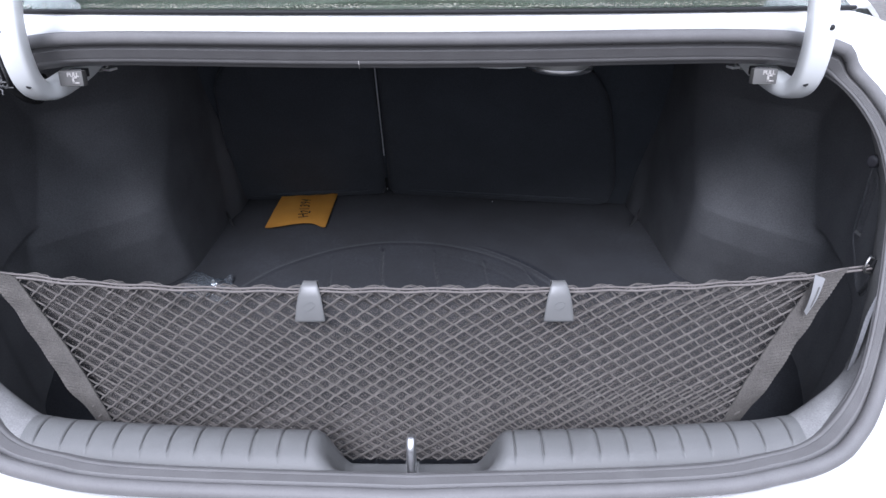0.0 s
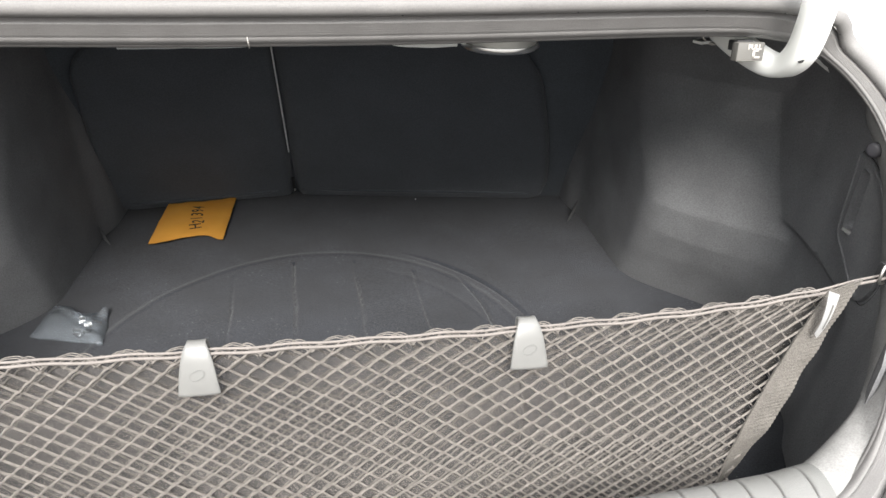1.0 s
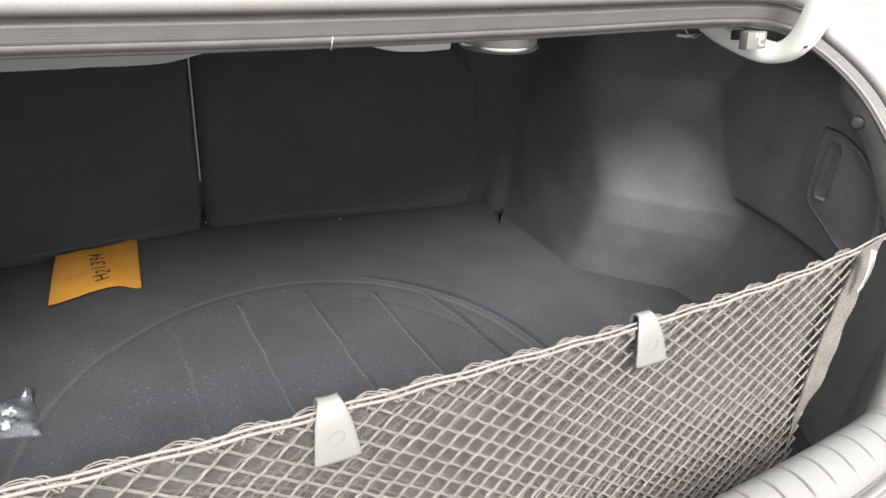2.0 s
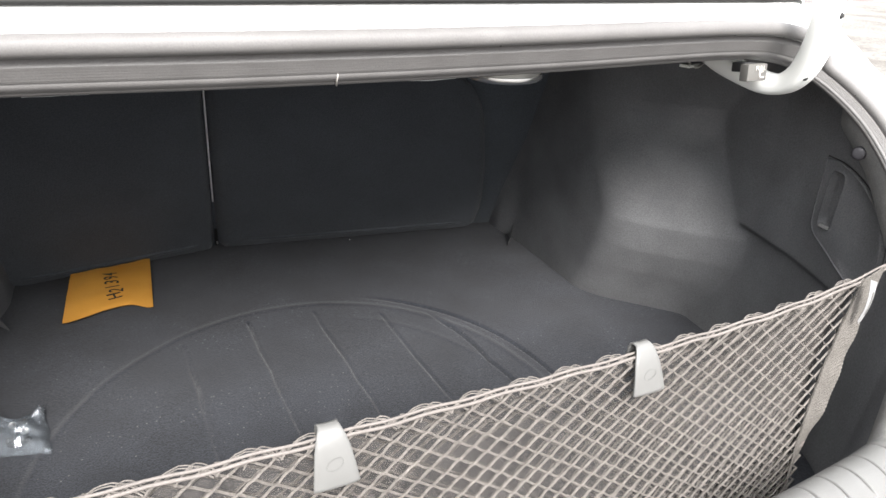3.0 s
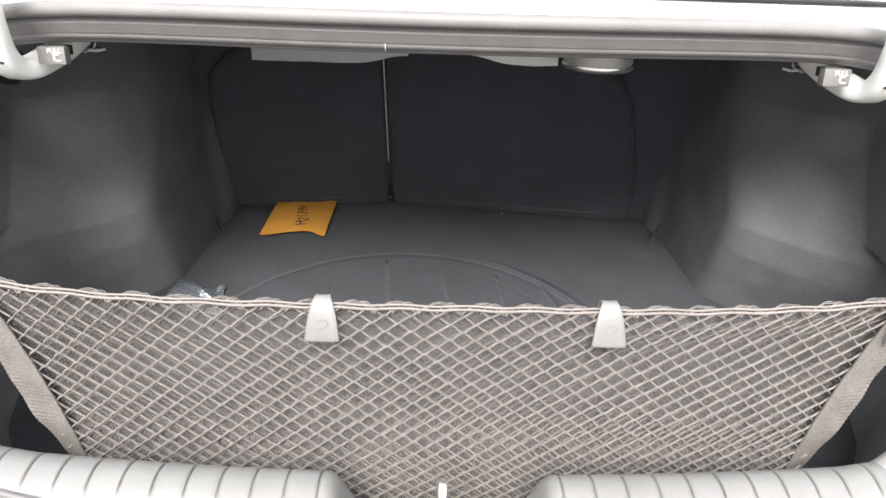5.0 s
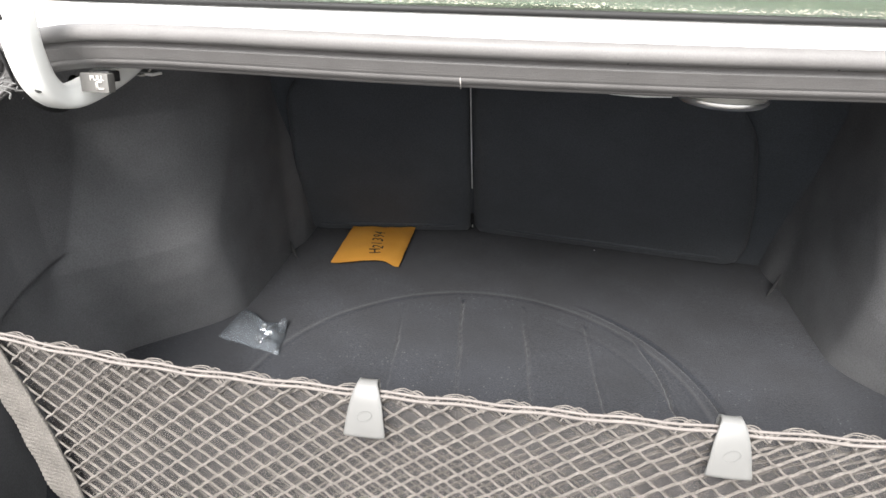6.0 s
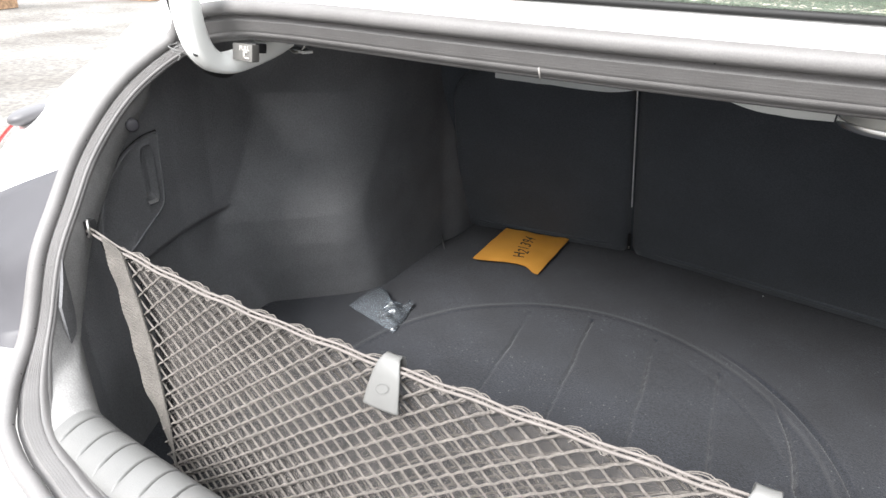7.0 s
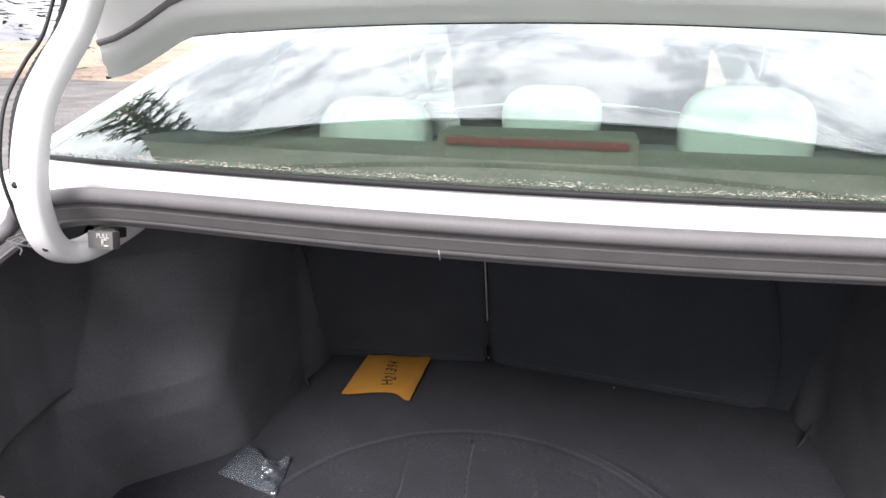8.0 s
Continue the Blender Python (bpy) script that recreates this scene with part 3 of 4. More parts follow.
def seat_back(x0, x1, name_label):
    zc, h = 0.788, 0.446
    st = thing("rear_seat", ((x0 + x1) / 2, seat_y((x0 + x1) / 2, .57), .57), name_label, "seat")
    bm = bmesh.new()
    w = x1 - x0
    rows = []
    # rounded panel, bulged a little, leaning towards the boot at the top
    nu, nv = 28, 28
    for j in range(nv + 1):
        v = j / nv * 2 - 1
        row = []
        for i in range(nu + 1):
            u = i / nu * 2 - 1
            outer = u * ((x0 + x1) / 2 + .13) > 0
            uu = math.copysign(abs(u) ** .6, u)
            x = (x0 + x1) / 2 + uu * w / 2
            d = (1 - abs(uu)) * w / 2
            r_top, r_low = (.10, .05) if outer else (.012, .012)
            top = zc + h / 2 - r_top + math.sqrt(max(0, r_top ** 2 - max(0, r_top - d) ** 2))
            bot = zc - h / 2 + r_low - math.sqrt(max(0, r_low ** 2 - max(0, r_low - d) ** 2))
            z = bot + (top - bot) * (v + 1) / 2
            # the outer edge draws in towards the top
            if x1 > .2:
                x += (float(np.interp(z, (.57, .65, .745, .875, .95, 1.01), (.496, .489, .470, .432, .398, .36))) - x1) * sstep(0.0, 1.0, (x - .05) / (x1 - .05))
            else:
                x += (float(np.interp(z, (.577, .75, .931, 1.01), (-.549, -.537, -.513, -.490))) - x0) * sstep(0.0, 1.0, (-.25 - x) / (-.25 - x0))
            edge = max(abs(u), v)
            y = seat_y(x, z) + 0.016 * sstep(0.90, 1.0, edge) - 0.006 * (1 - u * u) * (1 - v * v)
            row.append(Vector((x, y, z)))
        rows.append(row)
    slab(bm, rows, (0, .09, 0))
    part("back_panel", bm, SEATBACK, st)
    # raised hem along the bottom edge
    bm = bmesh.new()
    xs = [x0 + .035 + (w - .07) * i / 24 for i in range(25)]
    tube(bm, [(x, seat_y(x, .583) - .001 + .012 * abs((x - x0) / w * 2 - 1) ** 6, .583 + .012 * abs((x - x0) / w * 2 - 1) ** 8) for x in xs], .0045, 8)
    part("hem", bm, SEATBACK, st)
    return st


seat_left = seat_back(-0.545, -0.1345, "folding rear seat back in black felt, narrow part")
seat_right = seat_back(-0.1275, 0.508, "folding rear seat back in black felt, wide part")


def parcel_shelf():
    bm = bmesh.new()
    box(bm, (1.30, 0.76, 0.012), Matrix.Translation((0, 1.37, 1.108)))
    ps = structure("ceiling", bm, SEATBACK, "dark underside of the parcel shelf", "ceiling", smooth=False)
    bm = bmesh.new()
    rows = []
    for i in range(33):
        x = -.60 + 1.2 * i / 32
        y0 = glass_base_y(x) + .004
        z0 = glass_base_z(x) - .0065
        rows.append([Vector((x, y0 + .002, z0 - .035)), Vector((x, y0, z0 - .004)), Vector((x, y0 + .003, z0)), Vector((x, y0 + .05, 1.156)), Vector((x, 1.25, 1.142)), Vector((x, 1.50, 1.132)), Vector((x, 1.56, 1.128)), Vector((x, 1.58, 1.115))])
    slab(bm, rows, (0, .001, -.004))
    structure("shelf_top", bm, SHELF, "dark felt parcel shelf below the rear window", "shelf", smooth=False)
    # front closing sheet between seal and shelf
    bm = bmesh.new()
    rows = []
    for i in range(41):
        x = -0.56 + 1.12 * i / 40
        y = 0.897 + 0.22 * x * x
        rows.append([Vector((x, y, 1.1135)), Vector((x, y + 0.03, 1.111)), Vector((x, 1.0, 1.106))])
    grid_faces(bm, rows)
    thick(bm, 0.002)
    structure("header_panel", bm, INNER_WHITE, "white painted sheet metal above the boot opening", "panel")


parcel_shelf()


def bulkhead():
    """Dark panel that closes the gaps beside and below the seat backs."""
    bm = bmesh.new()
    rows = [[Vector((x / 20 * .70, seat_y(x / 20 * .70, z) + .030, z)) for x in range(-20, 21)] for z in (.50, .7, .9, 1.11)]
    grid_faces(bm, rows)
    thick(bm, .004)
    structure("bulkhead", bm, BULKHEAD, "dark panel behind the rear seat backs", "panel")
    # light showing between the seat backs, painted as a thin pale strip
    bm = bmesh.new()
    pts = [(-.131, seat_y(-.131, z) + .006, z) for z in (.70, .78, .86, .94, 1.02, 1.08)]
    tube(bm, pts, .0016, 6)
    part("gap_light", bm, GAP_LIGHT_LINT, seat_right, "pale strip painted as light in the gap between the seat backs")
    bm = bmesh.new()
    box(bm, (.007, .006, .05), Matrix.Translation((-.131, seat_y(-.131, .60) - .002, .600)) @ pose(0, 0, 0, 24, 0, 0), .002)
    part("seat_catch", bm, RUBBER_DARK, seat_right, "black seat hinge catch")
    bm = bmesh.new()
    box(bm, (.003, .003, .006), Matrix.Translation((-.130, seat_y(-.131, .59) - .007, .586)))
    part("rivet", bm, STEEL, seat_right)


bulkhead()


def cross_member():
    cm = thing("cross_member", (0, 1.1, 1.07), "pale grey sheet-metal flanges hanging under the parcel shelf", "cross member")
    spans = ((-.405, -.075, 1.520, .976, .0, .17, .018), (.030, .178, 1.164, 1.0485, .55, .0, .014))
    for a, b, y, low0, rise_a, rise_b, up in spans:
        bm = bmesh.new()
        rows = []
        for i in range(41):
            t = i / 40
            x = a + (b - a) * t
            low = low0 + up * ((1 - sstep(0, rise_a, t)) if rise_a else 0) + up * (sstep(1 - rise_b * 2, 1, t) if rise_b else 0)
            low += .0012 * noise.noise(Vector((x * 25, y, 2)))
            rows.append([Vector((x, y - .004, 1.099)), Vector((x, y - .002, low + .003)), Vector((x, y, low)), Vector((x, y + .012, low + .002)), Vector((x, y + .02, 1.099))])
        grid_faces(bm, rows)
        thick(bm, .0015)
        part("flange", bm, INNER_WHITE, cm)


cross_member()


def speaker():
    sp = thing("speaker_magnet", (.23, 1.15, 1.05), "round steel speaker magnet below the shelf", "speaker")
    bm = bmesh.new()
    lathe(bm, [(.047, .06), (.050, .04), (.052, .014), (.0515, .008)], Matrix.Translation((.232, 1.125, 1.056)), 40)
    part("magnet", bm, MAGNET, sp)
    bm = bmesh.new()
    lathe(bm, [(.0535, .008), (.0545, .003), (.051, .0), (.030, -.0005), (.012, -.001)], Matrix.Translation((.232, 1.125, 1.056)), 40)
    part("back_plate", bm, CHROME, sp, "bright back plate")


speaker()


def hinge(sx):
    path = [(.490, 1.010, 1.100), (.498, .985, 1.088), (.506, .955, 1.079), (.513, .928, 1.074), (.517, .905, 1.078), (.516, .885, 1.096), (.512, .872, 1.125), (.508, .866, 1.16), (.505, .872, 1.20),
            (.503, .890, 1.245), (.501, .922, 1.285), (.50, .953, 1.317), (.50, .980, 1.355), (.50, .995, 1.39)]
    pts = spline(path, 6)
    bm = bmesh.new()
    rows = []
    n = 16
    for i, p in enumerate(pts):
        d = (pts[min(i + 1, len(pts) - 1)] - pts[max(i - 1, 0)]).normalized()
        side = (Vector((1, 0, 0)) - d * d.x).normalized()
        dep = side.cross(d).normalized()
        w = 0.0165
        row = []
        for k in range(n):
            a = 2 * math.pi * k / n
            c, s = math.cos(a), math.sin(a)
            e = 0.55
            px = math.copysign(abs(c) ** e, c) * w
            py = math.copysign(abs(s) ** e, s) * 0.013
            q = p + side * px + dep * py
            row.append(Vector((sx * q.x, q.y, q.z)))
        rows.append(row)
    vs = grid_faces(bm, rows, True)
    bm.faces.new(vs[0][::-1])
    bm.faces.new(vs[-1])
    arm = part("boot_hinge", bm, INNER_WHITE, car, "white painted gooseneck boot hinge")
    for p, d in (((.5105, .8738, 1.0915), (-.35, -.9, .25)), ((.5135, .8532, 1.1655), (-.45, -.87, .15))):
        bm = bmesh.new()
        lathe(bm, [(.0034, -.008), (.0036, .0), (.003, .0008)], Matrix.Translation((sx * p[0], p[1], p[2])) @ Vector((sx * d[0], d[1], d[2])).to_track_quat("Z", "Y").to_matrix().to_4x4(), 14)
        part("hole", bm, RUBBER_DARK, arm)
    return arm


hinge(1)
hinge(-1)


def text_mesh(body, size, mat, m, parent, name="lettering", bold=0.0):
    cu = bpy.data.curves.new(name, "FONT")
    cu.body, cu.size, cu.align_x, cu.align_y, cu.offset, cu.extrude = body, size, "CENTER", "CENTER", bold, 0.0002
    tmp = bpy.data.objects.new("tmp", cu)
    scene.collection.objects.link(tmp)
    dg = bpy.context.evaluated_depsgraph_get()
    me = bpy.data.meshes.new_from_object(tmp.evaluated_get(dg))
    bpy.data.objects.remove(tmp)
    me.transform(m)
    me.materials.clear()
    me.materials.append(mat)
    ob = new(name, me)
    ob.parent = parent
    ob.matrix_parent_inverse = parent.matrix_world.inverted()
    return ob


def pull_handle(sx):
    c = Vector((sx * .4765, .922, 1.0905))
    ph = thing("seat_release", c, "dark grey seat release handle marked PULL", "handle", "seat release handles")
    bm = bmesh.new()
    m = Matrix.Translation(c) @ pose(0, 0, 0, -8, 0, 0)
    box(bm, (.033, .013, .021), m, .0025)
    h = part("handle", bm, BOX_GREY, ph)
    f = m @ pose(0, -.0071, 0, 90, 0, 0)
    text_mesh("PULL", .0075, WHITE_INK, f @ pose(.004, .005, 0), h, "lettering", .0003)
    bm = bmesh.new()
    for dx, dz, w, hh in ((-.0005, -.003, .003, .008), (.0035, -.0062, .008, .0025), (.002, .0008, .007, .0022)):
        box(bm, (w, hh, .0004), f @ Matrix.Translation((.004 + dx, dz, 0)))
    part("symbol", bm, WHITE_INK, h, "white seat folding symbol")
    bm = bmesh.new()
    box(bm, (.020, .02, .012), m @ Matrix.Translation((0, .016, .006)), .002)
    part("bracket", bm, BLACK_PLASTIC, ph)


pull_handle(1)
pull_handle(-1)


def bag_hook(sx):
    hk = thing("bag_hook", (sx * .50, 1.05, 1.09), "small pale metal bag hook under the shelf", "hook", "bag hooks")
    bm = bmesh.new()
    box(bm, (.044, .016, .004), Matrix.Translation((sx * .50, 1.05, 1.076)) @ pose(0, 0, 0, 0, 0, sx * 20), .0012)
    part("plate", bm, INNER_WHITE, hk)
    bm = bmesh.new()
    tube(bm, spline([(sx * .49, 1.05, 1.10), (sx * .488, 1.045, 1.082), (sx * .50, 1.04, 1.074), (sx * .513, 1.04, 1.080)], 5), .0022, 6)
    part("wire", bm, STEEL, hk)


bag_hook(1)
bag_hook(-1)


# ---- sill ----
def sill_y(x):
    return 0.028 * (abs(x) / .5) ** 2


GROOVES = [0.119 + 0.0320 * i for i in range(11)]


def sill():
    sl = thing("sill_trim", (0, .58, .74), "grey moulded sill trim with ribs and latch recess", "trim")
    prof = [(.664, .575), (.663, .65), (.661, .686), (.657, .699), (.651, .7055), (.644, .7095), (.636, .712), (.628, .7128), (.620, .7125), (.612, .711), (.604, .709), (.597, .706), (.590, .701), (.584, .694), (.582, .686), (.580, .680)]
    xs = set()
    for i in range(141):
        xs.add(round(-.457 + .914 * i / 140, 5))
    for g in GROOVES:
        for s in (1, -1):
            for d in (-.0021, -.0012, -.0005, .0005, .0012, .0021):
                xs.add(round(s * g + d, 5))
    rows = []
    for x in sorted(xs):
        row = []
        ax = abs(x)
        rec = sstep(.112, .074, ax)
        g = min(abs(ax - q) for q in GROOVES)
        cut = 0.0030 * sstep(.0016, .0006, g)
        end = sstep(.41, .457, ax)
        for y, z in prof:
            zz = z
            floor_z = .640 + .044 * sstep(.63, .592, y)
            if z > floor_z:
                zz = z - rec * (z - floor_z) * 0.97
            if .600 < y < .658 and z > .695 and cut > 0:
                zz -= cut * (1 - rec)
            zz += 0.004 * end * (1 if z > .69 else 0)
            row.append(Vector((x, .580 + (y - .628) * .85 + sill_y(x), zz + .043)))
        rows.append(row)
    bm = bmesh.new()
    grid_faces(bm, rows)
    part("moulding", bm, SILL, sl)
    # grained corners that carry the sill's section over into the upright trim
    low = [Vector((.456, .580 + (y - .628) * .85 + sill_y(.456), z + .047)) for y, z in prof[::-1] if z > .64]
    lead = [p for p in right[CAP_TOP:] if p.x > .453][::-1]
    steps = [Vector((0, .002, 0)), Vector((.003, .012, -.0016)), Vector((.011, .03, -.004)), Vector((.021, .051, -.0068)), Vector((.05, .069, -.0092))]
    n = len(low)
    for sx in (1, -1):
        rows = []
        for i, p in enumerate(lead):
            t = sstep(0, 1, i / (len(lead) - 1))
            row = []
            for k in range(n):
                a = low[k] - lead[0]
                f = k / (n - 1) * 4
                q = min(3, int(f))
                b = steps[q].lerp(steps[q + 1], f - q)
                c = p + a.lerp(b, t)
                row.append(Vector((sx * c.x, c.y, c.z)))
            rows.append(row)
        bm = bmesh.new()
        grid_faces(bm, rows)
        part("end_cap", bm, TRIM, sl, "grained corner cap")
    return sl


sill()


def striker():
    st = thing("latch_striker", (0, .562, .735), "bright steel boot latch striker loop", "latch")
    bm = bmesh.new()
    tube(bm, spline([(.001, .570, .725), (.001, .570, .762), (.001, .565, .771), (.001, .557, .771), (.001, .552, .762), (.001, .552, .725)], 6), .0050, 10)
    part("loop", bm, CHROME, st)
    bm = bmesh.new()
    box(bm, (.016, .026, .004), Matrix.Translation((.001, .561, .724)), .0015)
    part("plate", bm, SILL, st)


striker()


# ---- cargo net ----
NET_Y = .721


def cord_pt(x):
    """The net's top cord, which hangs in a shallow bow between the side hooks."""
    a = min(abs(x) / .576, 1)
    return Vector((x, NET_Y + .011 * a ** 3.0, .8690 + .0290 * a ** 4))


def net_pt(u, v, back=0.0):
    """u: -1 to 1 across, v: 0 at the top cord, 1 at the sill."""
    half = .512 - .125 * v + .012 * v * v
    x = u * half
    c = cord_pt(u * .513)
    y = c.y + (.660 + .5 * sill_y(x) - c.y) * v + .010 * math.sin(math.pi * v) * (1 - .5 * u * u)
    z = c.z + (.655 - c.z) * v
    return Vector((x, y + back * (.3 + math.sin(math.pi * min(1, v * 1.2)) if back else 0), z))


def cargo_net():
    cn = thing("cargo_net", (0, .70, .69), "grey elastic cargo net stretched across the boot behind the sill", "net")
    rnd = random.Random(4)
    cells, rowsn = 34.5, 14

    def layer(back, name, mat, r, shift):
        """Diagonal strands, each of two thin threads that part between the knots."""
        bm = bmesh.new()
        n = 2 * rowsn
        for fam in (1, -1):
            for k in range(-rowsn - 1, int(cells) + rowsn + 2):
                centre = []
                for j in range(n * 4 + 9):
                    q = j / 4
                    f = q - math.floor(q)
                    v = (math.floor(q) + f - .065 * math.sin(2 * math.pi * f)) / n
                    v = 1.28 * v - .28 * v * v if v < 1 else 1 + .72 * (v - 1)
                    s = (k + .5 + shift + fam * q * .5) / cells * 2 - 1
                    if -1.03 <= s <= 1.03:
                        cell = Vector((math.floor(s * cells), j // 4, fam * 3 + back * 50))
                        wob = Vector((noise.noise(cell * .71), 0, noise.noise(cell * .57 + Vector((9, 3, 1))))) * .0010
                        open_ = .0004 if j % 4 == 0 else (.0010 if fam < 0 else .0012)
                        centre.append((net_pt(s, v, back) + wob + Vector((0, .0009 * fam, 0)), open_))
                    elif centre:
                        break
                if len(centre) > 1:
                    for side in (1, -1):
                        tube(bm, [p + Vector((fam * .5 * o * side, -.3 * o * side, -.85 * o * side)) for p, o in centre], r * (1.0 if fam < 0 else .70), 5, False)
        return part(name, bm, mat, cn, crisp=False)
    layer(0.0, "front_mesh", CORD, .00088, 0.0)
    layer(.016, "back_mesh", CORD_BACK, .00080, .37)
    # fine cloth behind the open mesh
    bm = bmesh.new()
    rows = []
    for j in range(25):
        v = .015 + 1.055 * j / 24
        half = 1.035
        rows.append([net_pt(half * (i / 30 - 1), v, .012) + Vector((0, .002, 0)) for i in range(61)])
    grid_faces(bm, rows)
    part("cloth", bm, GAUZE, cn, "fine taupe mesh cloth")
    # the top cord: two runs side by side
    for dy, dz, r in ((-.0016, -.0010, .0016), (.0022, .0014, .0014)):
        bm = bmesh.new()
        tube(bm, [cord_pt(-.574 + 1.148 * i / 90) + Vector((0, dy, dz + .0010 * math.sin(i * 1.1))) for i in range(91)], r, 8)
        part("top_cord", bm, ROD, cn, "smooth pale elastic cord")
    # loops of mesh whipped over the cord
    for k in range(21):
        x0 = -.505 + 1.01 * k / 21
        for sub_ in (0, 1):
            bm = bmesh.new()
            pts = []
            for i in range(13):
                t = i / 12
                p = cord_pt(x0 + (.047 if sub_ == 0 else .030) * t - .003 + .020 * sub_)
                a = math.pi * t
                pts.append(p + Vector((0, -.004 + .010 * math.sin(a), -.004 + (.0076 if sub_ == 0 else .0064) * math.sin(a) * rnd.uniform(.93, 1.05))))
            tube(bm, [p + Vector((0, .0007, .0006)) for p in pts], .0006, 5, False)
            tube(bm, [p - Vector((.0012, .0007, .0006)) for p in pts], .0006, 5, False)
            part("loop", bm, CORD, cn)
    # side straps of folded webbing
    for sx in (1, -1):
        bm = bmesh.new()
        rows = []
        for j in range(221):
            v = j / 220
            a = net_pt(sx, v) + Vector((-sx * .006, -.0030, 0))
            w = .036 + .004 * math.sin(math.pi * v) - .004 * v + .0006 * math.sin(v * 23 + sx)
            turn = math.radians(2 + 30 * sstep(.6, 1.0, v))
            pleat = .0007 * math.sin(v * 34) + .00045 * (j // 2 % 2)
            rows.append([a + Vector((sx * w * q * math.cos(turn), w * q * math.sin(turn) + pleat * (.4 + q), .012 * q * (1 - v))) for q in (0, .2, .4, .6, .8, 1)])
        grid_faces(bm, rows)
        thick(bm, .0022)
        part("strap", bm, WEBBING, cn, "taupe webbing edge strap")
    # care label
    bm = bmesh.new()
    rows = []
    def label_at(t, s):
        w = .014 * (1 - .7 * t)
        return Vector((.499 - .006 * t + w * s, .710 - .005 * math.sin(2.6 * t), .896 - .052 * t - .006 * s))
    for j in range(9):
        t = j / 8
        rows.append([label_at(t, s) for s in (-.5, 0, .5)])
    grid_faces(bm, rows)
    thick(bm, .0006)
    lab = part("care_label", bm, LABEL, cn, "white sewn care label with dark print")
    bm = bmesh.new()
    rows = [[label_at(t, s) + Vector((0, -.0012, 0)) for s in (.12, .24)] for t in (.22, .4, .6, .78)]
    slab(bm, rows, (0, -.0003, 0))
    part("print_bar", bm, BOX_GREY, lab)
    # two clips folded over the cord
    for x in (-.1325, .1830):
        bm = bmesh.new()
        c = cord_pt(x)
        prof = [(.019, -.010, .018), (.0186, .002, .0185), (.0168, .0080, .0185), (.0125, .0105, .0170), (.0070, .0103, .0185), (.0020, .0060, .0235), (-.0035, -.005, .0300), (-.0090, -.019, .0345), (-.0128, -.032, .0380), (-.0135, -.0350, .0385)]
        rows = []
        for y, z, w in prof:
            rows.append([c + Vector((w * (q / 8 - .5), y - .006 + .0012 * (abs(q / 4 - 1) ** 3), z)) for q in range(9)])
        grid_faces(bm, rows)
        thick(bm, .0026)
        bmesh.ops.bevel(bm, geom=[e for e in bm.edges if e.calc_face_angle(0) > 1.0], offset=.0007, segments=1, affect="EDGES")
        cl = part("clip", bm, CLIP, cn, "pale grey plastic clip hooked over the cord")
        bm = bmesh.new()
        ell = [c + Vector((.0068 * math.cos(t), -.0142 + .0016 * math.sin(t), -.015 + .0044 * math.sin(t) + .002 * math.cos(t))) for t in [2 * math.pi * q / 24 for q in range(25)]]
        tube(bm, ell, .00022, 5, False)
        part("emblem", bm, CLIP, cl, "embossed oval emblem")
    return cn


cargo_net()


def net_hook(sx):
    nh = thing("net_hook", (sx * .577, .735, .905), "small dark hook holding the cargo net", "hook", "net hooks")
    bm = bmesh.new()
    box(bm, (.009, .014, .020), Matrix.Translation((sx * .5765, .737, .898)) @ pose(0, 0, 0, 0, sx * 8, 0), .003)
    part("base", bm, BLACK_PLASTIC, nh)
    bm = bmesh.new()
    tube(bm, spline([(sx * .574, .733, .908), (sx * .566, .729, .911), (sx * .562, .726, .902), (sx * .565, .728, .892), (sx * .574, .731, .889)], 6), .0017, 7)
    part("wire", bm, STEEL, nh)


net_hook(1)
net_hook(-1)


# ---- loose things ----
def envelope():
    en = thing("envelope", (-.345, 1.61, FLOOR_Z), "orange manila padded envelope with a marker number, on the boot floor", "envelope")
    a, b, c, d = Vector((-.427, 1.505, .572)), Vector((-.275, 1.521, .566)), Vector((-.273, 1.722, .572)), Vector((-.420, 1.674, .585))
    bm = bmesh.new()
    n = 26
    top, bot = [], []
    for j in range(n + 1):
        v = j / n
        r1, r2 = [], []
        for i in range(n + 1):
            u = i / n
            p = a * (1 - u) * (1 - v) + b * u * (1 - v) + c * u * v + d * (1 - u) * v
            # folded-back lower edge: only a flap corner reaches forward
            p.y += .024 * sstep(.97, .72, u) * (1 - v) ** 2 * sstep(0, .62, u)
            puff = .007 * (math.sin(math.pi * u) * math.sin(math.pi * v)) ** .6
            wr = .0020 * noise.noise(Vector((u * 5, v * 5, 1)))
            wav = .003 * math.sin(u * 7 + v * 2) * (v * (1 - v))
            r1.append(p + Vector((0, 0, puff + wr + wav + .001)))
            r2.append(p + Vector((0, 0, -puff * .6 + wr - .0005)))
        top.append(r1)
        bot.append(r2)
    grid_faces(bm, top)
    grid_faces(bm, bot)
    bmesh.ops.remove_doubles(bm, verts=bm.verts, dist=.0003)
    body = part("packet", bm, MANILA, en)
    return en, body


env, packet = envelope()


